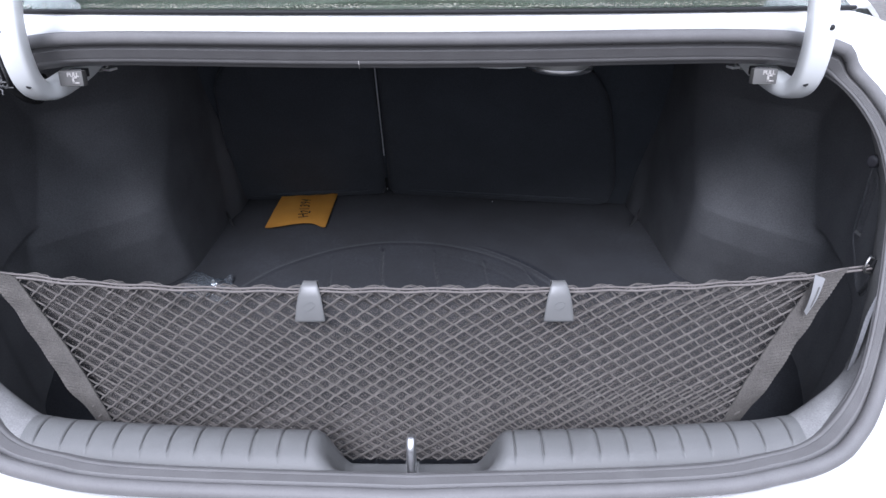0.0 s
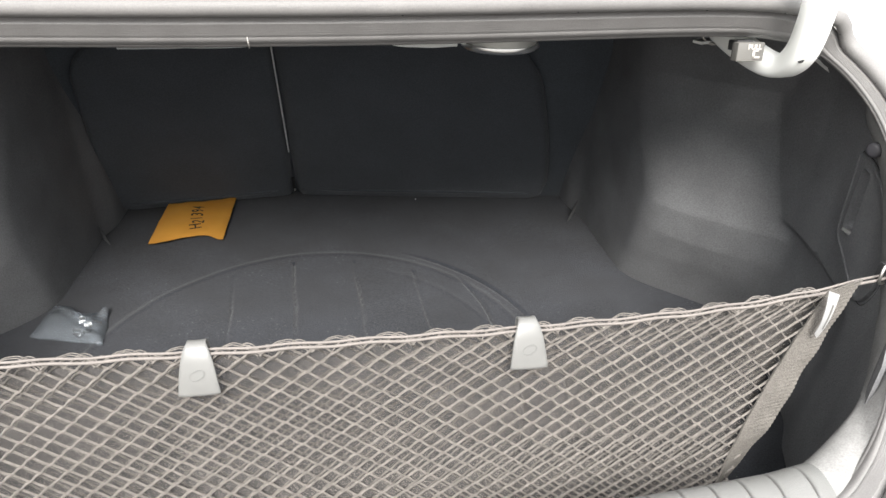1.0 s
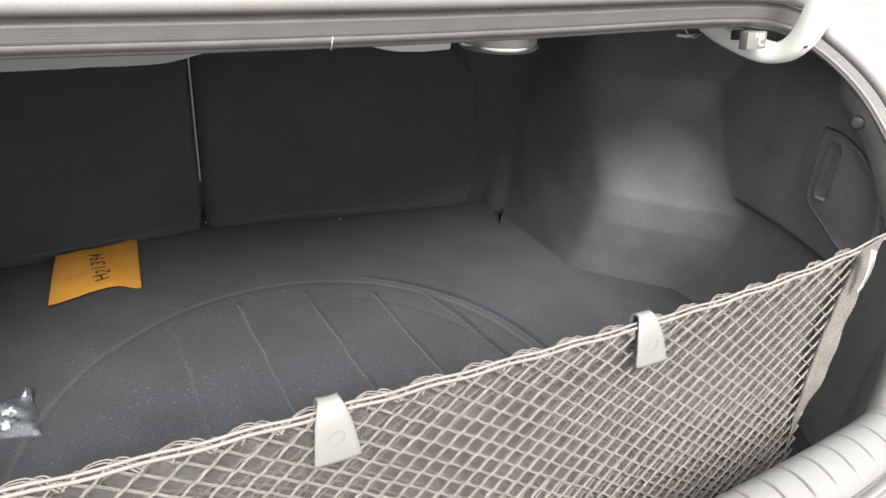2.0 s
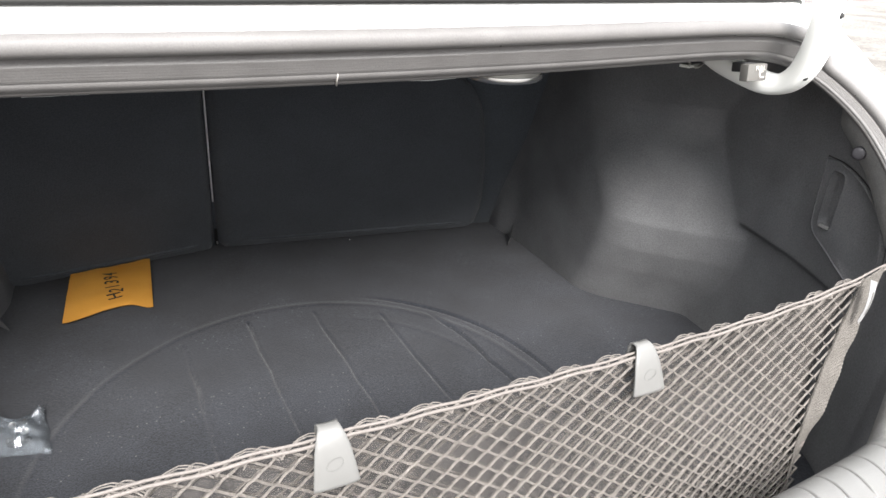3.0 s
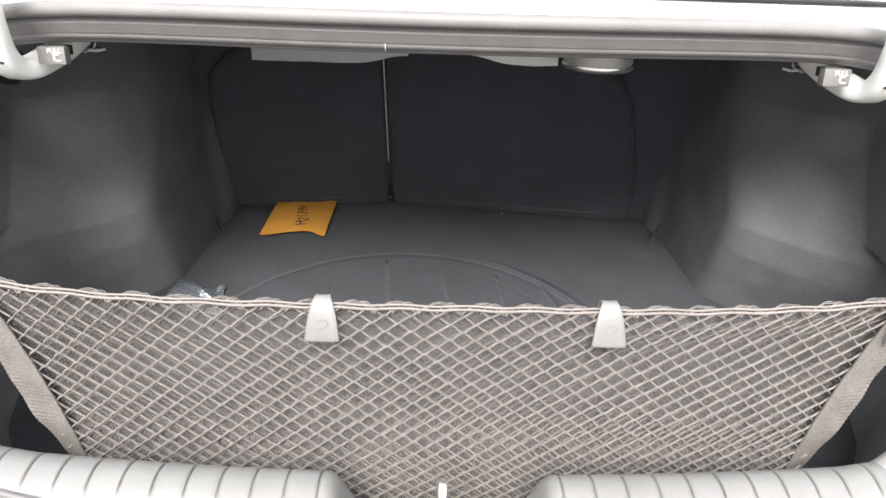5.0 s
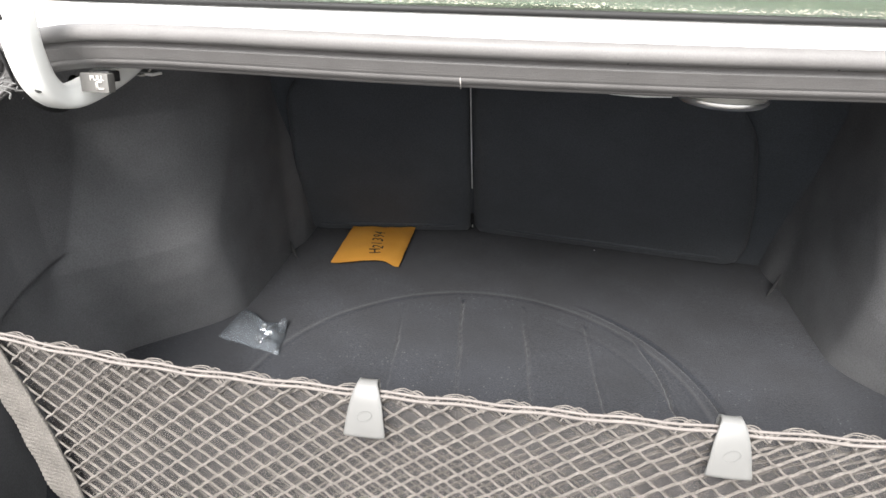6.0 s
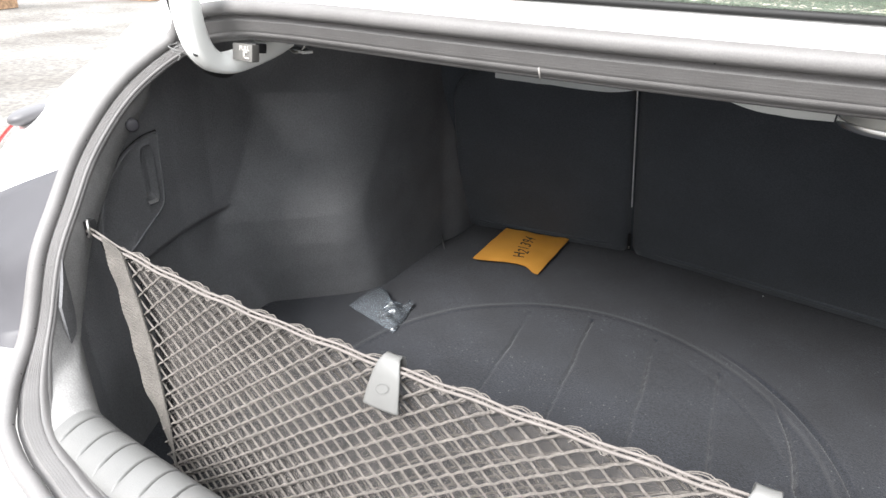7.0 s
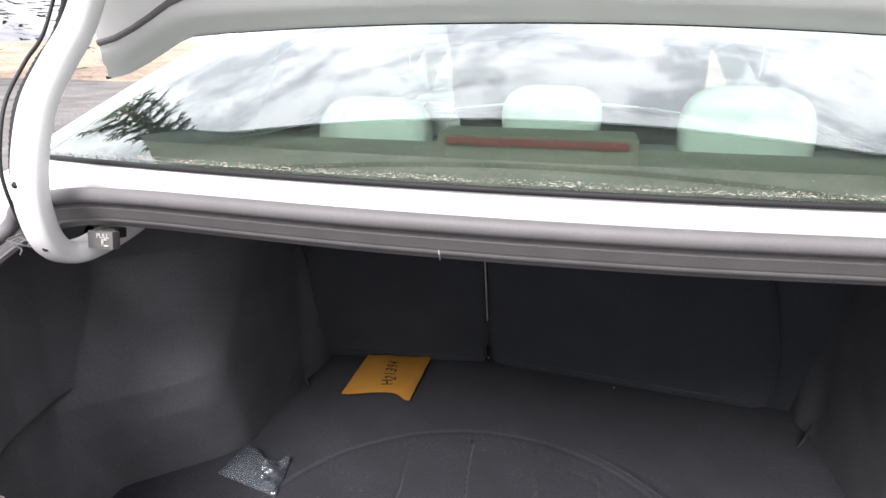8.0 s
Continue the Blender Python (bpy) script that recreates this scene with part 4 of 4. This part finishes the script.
def poly_bag():
    pb = thing("plastic_bag", (-.48, 1.21, FLOOR_Z), "small crumpled clear plastic bag of dark fasteners, on the boot floor", "bag")
    rnd = random.Random(11)
    a, b, c, d = Vector((-.551, 1.203, 0)), Vector((-.420, 1.163, 0)), Vector((-.436, 1.262, 0)), Vector((-.543, 1.291, 0))
    n = 15
    bm = bmesh.new()
    for top in (1, 0):
        rows = []
        for j in range(n + 1):
            v = j / n
            row = []
            for i in range(n + 1):
                u = i / n
                p = a * (1 - u) * (1 - v) + b * u * (1 - v) + c * u * v + d * (1 - u) * v
                # the mouth's edge dips between its raised peak and a small ear
                p.y -= .022 * math.exp(-((u - .62) / .17) ** 2) * v
                lift = ((1 - (2 * u - 1) ** 4) * (1 - (2 * v - 1) ** 4)) ** .7
                sheet = .006 + .012 * (1 - abs(u + .55 * v - .62) / .62)
                crumple = .026 * abs(noise.noise(Vector((u * 3.4 + 2, v * 3.1, 8)))) + .010 * abs(noise.noise(Vector((u * 8, v * 8, 3)))) + .005 * abs(noise.noise(Vector((u * 5 + v * 3, v * 2, 6))))
                z = .003 + (sheet * lift + crumple * lift * (.38 + .62 * sstep(.35, .62, u)) + .016 * math.exp(-((u - .95) / .06) ** 2 - ((v - .97) / .12) ** 2)) * top
                row.append(p + Vector((.004 * noise.noise(Vector((u * 3, v * 3, 1))), .004 * noise.noise(Vector((u * 3, v * 3, 7))), FLOOR_Z + z - (.002 if not top else 0))))
            rows.append(row)
        grid_faces(bm, rows)
    part("film_wrap", bm, POLY, pb, "clear crumpled polythene", smooth=False)
    for k in range(5):
        bm = bmesh.new()
        p = Vector((rnd.uniform(-.475, -.437), rnd.uniform(1.19, 1.235), FLOOR_Z + .010))
        lathe(bm, [(.002, -.006), (.003, -.003), (.003, .003), (.005, .004), (.004, .007)], Matrix.Translation(p) @ pose(0, 0, 0, rnd.uniform(50, 120), rnd.uniform(0, 90), rnd.uniform(0, 360)), 10)
        part("fastener", bm, BLACK_PLASTIC if k % 3 else STEEL, pb)
    return pb


poly_bag()


# ---- boot lid, standing open ----
def boot_lid():
    outer, inner = [], []
    for i in range(49):
        u = i / 24 - 1
        a = abs(u)
        x = .585 * u
        z0 = 1.336 - .028 * a ** 2 - .046 * sstep(.78, 1.0, a)
        y0 = 1.110 + .010 * a ** 2 - .02 * sstep(.85, 1.0, a)
        k = 1 - .35 * a ** 3
        outer.append([Vector((x, y0, z0)), Vector((x, y0 + .006, z0 + .012)), Vector((x, y0 - .01, z0 + .06)), Vector((x, y0 - .06, z0 + .20)), Vector((x, y0 - .13, z0 + .38 * k)), Vector((x, y0 - .18, z0 + .44 * k)), Vector((x * .97, y0 - .34, z0 + .47 * k)), Vector((x * .94, y0 - .46, z0 + .45 * k))])
        s = 1 - .02
        inner.append([Vector((x * s, y0 - .004, z0 + .001)), Vector((x * s, y0 - .014, z0 + .004)), Vector((x * .97, y0 - .022, z0 + .016)), Vector((x * .96, y0 - .034, z0 + .020)), Vector((x * .95, y0 - .042, z0 + .034)), Vector((x * .94, y0 - .055, z0 + .060)), Vector((x * .93, y0 - .085, z0 + .16)), Vector((x * .92, y0 - .15, z0 + .33 * k)), Vector((x * .92, y0 - .20, z0 + .40 * k)), Vector((x * .92, y0 - .34, z0 + .43 * k)), Vector((x * .90, y0 - .45, z0 + .42 * k))])
    bm = bmesh.new()
    grid_faces(bm, outer)
    thick(bm, .002)
    lid = part("boot_lid", bm, WHITE, car, "white boot lid standing open above the rear window")
    bm = bmesh.new()
    grid_faces(bm, inner)
    thick(bm, .002)
    part("inner_frame", bm, INNER_WHITE, lid)
    bm = bmesh.new()
    tube(bm, [o[0] + Vector((0, -.002, -.0005)) for o in outer], .0022, 6)
    part("edge_seal", bm, RUBBER_DARK, lid)
    # shade in the inner panel's crease, drawn as a grey tube
    bm = bmesh.new()
    tube(bm, [i[4].lerp(i[5], .4) + Vector((0, -.001, 0)) for i in inner], .0045, 8)
    part("crease_shade", bm, RUBBER, lid, "grey strip painted as the crease's shade along the lid's inner edge")


boot_lid()


# ---- fittings on the lining ----
def access_panel(sx):
    """Cover of the side pocket: a raised felt flap with a finger slot."""
    ap = thing("access_panel", (sx * .66, .85, .82), "charcoal felt access cover with a finger slot in the side lining", "access panel", "access covers")
    out = spline([(.917, .962), (.880, .962), (.832, .950), (.784, .918), (.766, .868), (.783, .828), (.808, .818), (.862, .836), (.902, .853), (.911, .880), (.913, .920), (.917, .962)], 6)[:-1]
    cy, cz = .884, .907

    def flat(y, z):
        return wall_x(y, z) - .016 * math.exp(-((y - .886) / .0185) ** 4 - ((z - .907) / .048) ** 6)

    def at(y, z, d):
        return Vector((sx * (flat(y, z) - d), y, z))
    slot = []
    for p in out:
        a = math.atan2((p[1] - cz) / .044, (p[0] - cy) / .016)
        c, s = math.cos(a), math.sin(a)
        slot.append((cy + .0150 * math.copysign(abs(c) ** .4, c), cz + .044 * math.copysign(abs(s) ** .4, s)))
    rows = []
    for f, d in ((0, -.004), (0, .0015), (.02, .0055), (.05, .0060), (.08, .0038), (.5, .0036), (.9, .0036), (1.0, .0046)):
        rows.append([at(p[0] + (q[0] - p[0]) * f, p[1] + (q[1] - p[1]) * f, d) for p, q in zip(out, slot)])
    for f, d in ((.97, .002), (.90, -.006), (.80, -.010), (.02, -.010)):
        rows.append([at(cy + (q[0] - cy) * f, cz + (q[1] - cz) * f, d) for q in slot])
    bm = bmesh.new()
    grid_faces(bm, rows, True)
    part("cover", bm, LINING, ap)
    bm = bmesh.new()
    tube(bm, [at(cy + (p[0] - cy) * 1.03, cz + (p[1] - cz) * 1.03, .0002) for p in out + out[:1]], .0007, 5, False)
    part("gap", bm, RUBBER_DARK, ap)
    # the lit lower end of the slot is put in as a paler block
    bm = bmesh.new()
    box(bm, (.012, .016, .005), Matrix.Translation(at(.882, .866, .0005)) @ pose(0, 0, 0, 0, sx * 25, 0), .0015)
    part("lit_slot_end", bm, TRIM, ap, "paler block painted as the slot's lit lower end")
    return ap


access_panel(1)
access_panel(-1)


def push_pin(sx):
    pp = thing("trim_fastener", (sx * .625, .841, .997), "round grey push fastener in the trim beside the opening", "fastener", "trim fasteners")
    bm = bmesh.new()
    m = Matrix.Translation((sx * .6085, .841, .996)) @ pose(0, 0, 0, 0, 0, sx * 20) @ pose(0, 0, 0, 0, -sx * 90, 0)
    lathe(bm, [(.0088, -.006), (.0088, .0005), (.0075, .0022), (.005, .003), (.001, .0031)], m, 20)
    part("head", bm, LAMP_GREY, pp)


push_pin(1)
push_pin(-1)


def wiring():
    wl = thing("wiring_loom", (-.545, .90, 1.12), "dark corrugated wiring loom beside the boot hinge", "cable")
    rnd = random.Random(3)
    base = spline([(-.556, .905, 1.083), (-.541, .886, 1.112), (-.533, .872, 1.16), (-.531, .876, 1.20), (-.530, .892, 1.245), (-.528, .924, 1.285), (-.526, .955, 1.317), (-.522, .99, 1.385)], 14)
    bm = bmesh.new()
    tube(bm, base, [.0036 + .0007 * (i % 2) for i in range(len(base))], 9)
    part("conduit", bm, RUBBER_DARK, wl)
    bm = bmesh.new()
    tube(bm, [p + Vector((-.008 - .010 * sstep(0, 40, i), .002, .0)) for i, p in enumerate(base)], .0022, 6)
    part("cable", bm, BLACK_PLASTIC, wl)
    bm = bmesh.new()
    for k in range(2):
        pts = [Vector((-.560 + rnd.uniform(-.008, .010), .893 + rnd.uniform(-.006, .006), 1.085 + .006 * k)) + Vector((.010 * math.cos(a + k), .006 * math.sin(a + k), .007 * math.sin(a))) for a in [q * .7 for q in range(8)]]
        tube(bm, spline(pts, 3), .0009, 5)
    part("cable_tie", bm, SILL, wl, "pale cable ties")
    bm = bmesh.new()
    tube(bm, spline([(-.560, .905, 1.085), (-.555, .93, 1.06), (-.56, .97, 1.05), (-.58, 1.02, 1.07)], 8), .006, 8)
    part("lower_cable", bm, RUBBER_DARK, wl)


wiring()


def lining_fold(sx):
    """Turned-back corner of the lining beside the seat, its highlight painted as a strip."""
    lf = thing("lining_corner", (sx * .53, 1.55, FLOOR_Z), "turned-up felt corner with a painted highlight beside the seat", "lining")
    bm = bmesh.new()
    rows = []
    for k in range(9):
        t = k / 8
        rows.append([Vector((sx * (.515 + .017 * t), 1.53 + .022 * t, FLOOR_Z + .001)), Vector((sx * (.522 + .017 * t), 1.538 + .022 * t, FLOOR_Z + .006 + .016 * t)), Vector((sx * (.535 + .01 * t), 1.56 + .02 * t, FLOOR_Z + .001))])
    grid_faces(bm, rows)
    thick(bm, .002)
    part("fold", bm, LINING, lf)
    # the fold's highlight, put in as a thin strip of grey
    bm = bmesh.new()
    tube(bm, [(sx * (.519 + .019 * k / 8), 1.536 + .022 * k / 8, FLOOR_Z + .006 + .017 * k / 8) for k in range(9)], .0014, 5)
    part("fold_highlight", bm, SILL, lf, "grey strip painted as the fold's highlight")


lining_fold(1)
lining_fold(-1)


def number_on_packet():
    """A number in marker pen, each character set a little unevenly and laid on the packet."""
    me = packet.data
    tree = BVHTree.FromPolygons([v.co for v in me.vertices], [p.vertices[:] for p in me.polygons])
    rnd = random.Random(2)
    bm = bmesh.new()
    for k, ch in enumerate("H21394"):
        m = Matrix.Translation((-.342, 1.612, FLOOR_Z + .05)) @ pose(0, 0, 0, 0, 0, 97) @ pose((k - 2.5) * .0172, rnd.uniform(-.003, .003), 0, 0, 0, rnd.uniform(-9, 9)) @ Matrix.Diagonal((.85, 1.15, 1, 1))
        ob = text_mesh(ch, .032, INK, m, packet, "tmp_letter", .0002)
        bm.from_mesh(ob.data)
        bpy.data.objects.remove(ob)
    for v in bm.verts:
        hit = tree.ray_cast(Vector((v.co.x, v.co.y, .8)), Vector((0, 0, -1)))[0]
        v.co.z = (hit.z if hit else FLOOR_Z + .02) + .0006 + (v.co.z - FLOOR_Z - .05)
    part("lettering", bm, INK, packet, "handwritten black number", smooth=False)


number_on_packet()


# ---- tail lamps ----
def tail_lamp(sx):
    """Lamp set into the rear corner beside the opening; its upper edge falls away outwards."""
    pts = [i for i in range(len(right)) if .80 < right[i].z < .962 and right[i].x > .50]
    rows = []
    for i in pts:
        p, o = LOOP[i], OUT[i]
        q = p + o * .031 + NORMAL * .030 * RISE[i]
        e = Vector((.80, q.y + .012 + .06 * sstep(.98, 1.1, p.z), q.z - .022))
        g = Vector((.895, e.y + .03, e.z - .03))
        row = []
        for k in range(13):
            f = k / 12 * 1.6
            c = q.lerp(e, f) if f < 1 else e.lerp(g, (f - 1) / .6)
            c = c + Vector((0, -.012 * min(1, f * 4) - .006 * math.sin(math.pi * min(1, f)), .004)) + Vector((0, -.042, -.055)) * f * sstep(.80, .95, p.z)
            row.append(Vector((sx * c.x, c.y, c.z)))
        rows.append(row)
    bm = bmesh.new()
    slab(bm, rows, (0, .02, 0))
    lamp = part("tail_lamp", bm, LAMP_GREY, car, "smoked grey tail lamp on the rear corner")
    bm = bmesh.new()
    bmesh.ops.create_uvsphere(bm, u_segments=20, v_segments=12, radius=1.0, matrix=Matrix.Translation((sx * .790, .822, .989)) @ pose(0, 0, 0, 0, sx * 14, sx * -20) @ Matrix.Diagonal((.026, .044, .013, 1)))
    part("side_fin", bm, LENS_MATT, lamp, "grey lamp corner on the quarter panel")
    bm = bmesh.new()
    tube(bm, [(sx * (.800 + .013 * k), .808 - .001 * k, .984 - .006 * k - .0005 * k * k) for k in range(6)], .0032, 7)
    part("red_strip", bm, RED, lamp, "red lens strip")


tail_lamp(1)
tail_lamp(-1)


# ---- cabin behind the rear window ----
def headrest(x, w, h, zt):
    hr = thing("headrest", (x, 1.66, 1.14), "pale leather rear headrest seen through the rear window", "headrest", "rear headrests")
    bm = bmesh.new()
    r = bmesh.ops.create_cube(bm, size=1.0)
    bmesh.ops.subdivide_edges(bm, edges=bm.edges[:], cuts=7, use_grid_fill=True)
    for v in bm.verts:
        d = Vector(v.co) * 2
        p = sum(abs(c) ** 4 for c in d) ** .25
        d = d / max(p, 1e-6) * max(abs(c) for c in d)
        if d.z > 0:
            d.x *= 1 - .18 * d.z ** 2
        v.co = Vector((x + d.x * w / 2, 1.66 + d.y * .05 + .01 * d.z, zt - h / 2 + d.z * h / 2))
    part("cushion", bm, BEIGE, hr)
    for s in (-1, 1):
        bm = bmesh.new()
        tube(bm, [(x + s * .04, 1.66, 1.06), (x + s * .04, 1.66, 1.16)], .006, 8)
        part("post", bm, STEEL, hr)


headrest(.36, .245, .17, 1.242)
headrest(-.385, .245, .15, 1.203)
headrest(-.01, .20, .11, 1.235)


def stop_lamp():
    sl = thing("high_stop_lamp", (-.015, 1.30, 1.158), "low red stop lamp housing on the parcel shelf", "stop lamp")
    bm = bmesh.new()
    box(bm, (.30, .10, .044), Matrix.Translation((-.015, 1.33, 1.159)), .006)
    part("housing", bm, SHELF, sl)
    bm = bmesh.new()
    box(bm, (.27, .006, .012), Matrix.Translation((-.015, 1.278, 1.170)), .002)
    part("lens", bm, DULL_RED, sl, "dull red lens")


stop_lamp()


def cabin():
    """Roof, windows, doors and nose of the car, plain: they close the cabin behind the glass."""
    bm = bmesh.new()
    rows = []
    for k in range(15):
        t = k / 14
        y = 1.56 + 1.75 * t
        z = 1.425 + .035 * math.sin(math.pi * min(1, t * 1.1)) - .03 * t
        rows.append([Vector((.56 * u, y, z - .05 * u * u)) for u in [i / 8 - 1 for i in range(17)]])
    grid_faces(bm, rows)
    thick(bm, .03)
    part("roof", bm, WHITE, car)
    bm = bmesh.new()
    rows = [[Vector((u * (.56 + .12 * v), 3.31 + .75 * v, 1.395 - .05 * u * u - .36 * v)) for u in [i / 8 - 1 for i in range(17)]] for v in [j / 6 for j in range(7)]]
    grid_faces(bm, rows)
    thick(bm, .005)
    # tinted dark like the side windows, to dim the cabin
    part("windscreen", bm, SIDE_GLASS, car)
    bm = bmesh.new()
    rows = [[Vector((u * .80, 4.06 + .95 * v, 1.02 - .10 * v - .06 * u * u - .20 * max(0, v - .85) / .15)) for u in [i / 8 - 1 for i in range(17)]] for v in [j / 8 for j in range(9)]]
    grid_faces(bm, rows)
    thick(bm, .01)
    part("bonnet", bm, WHITE, car)
    bm = bmesh.new()
    rows = [[Vector((u * .90, 5.02 - .10 * u * u - .03 * v, .78 - .50 * v)) for u in [i / 8 - 1 for i in range(17)]] for v in (0, .3, .7, 1)]
    grid_faces(bm, rows)
    thick(bm, .01)
    part("front_bumper", bm, WHITE, car)
    for sx in (1, -1):
        bm = bmesh.new()
        rows = [[Vector((sx * (.80 - .24 * v ** 1.3), 1.75 + (2.25 if v < .01 else 1.75 + .5 * (1 - v)) * q, 1.06 + .33 * v)) for q in [j / 8 for j in range(9)]] for v in [k / 5 for k in range(6)]]
        grid_faces(bm, rows)
        thick(bm, .004)
        part("side_window", bm, SIDE_GLASS, car)
        bm = bmesh.new()
        rows = []
        for k in range(9):
            y = 3.85 + 1.1 * k / 8
            rows.append([Vector((sx * .79, y, 1.03 - .1 * k / 8)), Vector((sx * .87, y, .95)), Vector((sx * .905, y, .75)), Vector((sx * .90, y - .02, .30))])
        grid_faces(bm, rows)
        thick(bm, .006)
        part("front_wing", bm, WHITE, car)
    bm = bmesh.new()
    box(bm, (1.74, 4.2, .05), Matrix.Translation((0, 2.75, .27)))
    part("underbody", bm, BLACK_PLASTIC, car, smooth=False)
    bm = bmesh.new()
    box(bm, (1.4, .45, .30), Matrix.Translation((0, 2.20, .60)), .06)
    part("rear_bench", bm, BEIGE, car)
    tyre_mat = material("tyre_rubber", (.022, .022, .022), rough=.85, vary=.2, bump=.4)
    for sx in (1, -1):
        for y in (1.52, 4.25):
            bm = bmesh.new()
            m = Matrix.Translation((sx * .80, y, .325)) @ pose(0, 0, 0, 0, 90, 0)
            lathe(bm, [(.21, -.10), (.29, -.105), (.32, -.09), (.325, -.04), (.325, .04), (.32, .09), (.29, .105), (.21, .10)], m, 40)
            wheel = part("wheel", bm, tyre_mat, car)
            bm = bmesh.new()
            lathe(bm, [(.03, -.108), (.08, -.106), (.20, -.103), (.212, -.108), (.212, .108), (.20, .103), (.08, .106), (.03, .108)], m, 24)
            part("rim", bm, STEEL, wheel)


cabin()


# ---- yard beyond the car ----
def timber(x, y, l, w, h, a):
    tb = thing("timber", (x, y, 0), "weathered brown timber lying on the gravel", "timber", "yard timbers")
    bm = bmesh.new()
    box(bm, (l, w, h), Matrix.Translation((x, y, h / 2 - .01)) @ pose(0, 0, 0, 0, 0, a), .02)
    part("beam", bm, TIMBER, tb)


TIMBER = material("weathered_timber", (.30, .19, .11), rough=.85, vary=.3, scale=5, bump=.6, bump_scale=30, fine=.3, fine_scale=20)
timber(-12.2, 6.6, .9, .6, .55, 20)
timber(-12.6, 9.2, 2.4, .25, .22, 12)


def bank():
    bm = bmesh.new()
    rows = []
    for j in range(9):
        row = []
        for i in range(61):
            a = math.radians(-30 + 260 * i / 60)
            r = 26 + 5 * j
            row.append(Vector((r * math.cos(a), r * math.sin(a) + 2, -.1 + 1.7 * sstep(0, 8, j) + .35 * noise.noise(Vector((i * .5, j * .7, 0))) * min(1, j))))
        rows.append(row)
    grid_faces(bm, rows)
    structure("backdrop", bm, material("brown_earth_bank", (.26, .19, .13), rough=.95, vary=.3, scale=.5, bump=1, bump_scale=4, fine=.4, fine_scale=5), "low brown earth bank round the yard", "bank")


bank()


def conifer(x, y, h, seed):
    """Tapered trunk with drooping whorled limbs, each carrying many short needle sprays."""
    rnd = random.Random(seed)
    tr = thing("conifer", (x, y, 0), "tall green conifer at the edge of the yard", "tree")
    bm = bmesh.new()
    tube(bm, [(x + .05 * math.sin(k), y, h * k / 10) for k in range(11)], [.34 * (1 - k / 10.5) for k in range(11)], 8)
    part("trunk", bm, TIMBER, tr)
    verts, faces = [], []
    for k in range(150):
        z = h * (.12 + .86 * (k / 150))
        reach = (1 - z / h) * h * .24 + .25
        a = k * 2.399 + rnd.uniform(-.3, .3)
        reach *= rnd.uniform(.7, 1.15)
        for j in range(26):
            t = (j + rnd.random()) / 26
            base = Vector((x + math.cos(a) * reach * t, y + math.sin(a) * reach * t, z + .25 * t - .55 * t * t * reach))
            b = a + rnd.uniform(-1.2, 1.2)
            l = rnd.uniform(.5, 1.1) * (1.1 - .5 * t)
            d = Vector((math.cos(b) * l, math.sin(b) * l, rnd.uniform(-.15, .12)))
            s = Vector((-math.sin(b), math.cos(b), rnd.uniform(-.4, .4))) * .07
            i = len(verts)
            verts += [base - s, base + s, base + d * .6 + s * .8 + Vector((0, 0, .03)), base + d, base + d * .6 - s * .8]
            faces.append((i, i + 1, i + 2, i + 3, i + 4))
    me = bpy.data.meshes.new("crown")
    me.from_pydata(verts, [], faces)
    me.materials.append(NEEDLES)
    cr = new("crown", me)
    cr.parent = tr
    cr.matrix_parent_inverse = tr.matrix_world.inverted()


NEEDLES = material("dark_green_needles", (.035, .06, .028), rough=.7, vary=.35, scale=3)
conifer(-23.1, 20.7, 24.0, 5)


def speck(x, y, z):
    sp = thing("lint_speck", (x, y, z), "tiny pale speck of lint on the dark felt", "lint", "lint specks")
    bm = bmesh.new()
    bmesh.ops.create_icosphere(bm, subdivisions=1, radius=.0016, matrix=Matrix.Translation((x, y, z)) @ Matrix.Diagonal((1, .7, 1.1, 1)))
    part("fleck", bm, GAP_LIGHT_LINT, sp)


speck(-.411, seat_y(-.411, .688) - .003, .688)
speck(.168, 1.69, FLOOR_Z + .002)
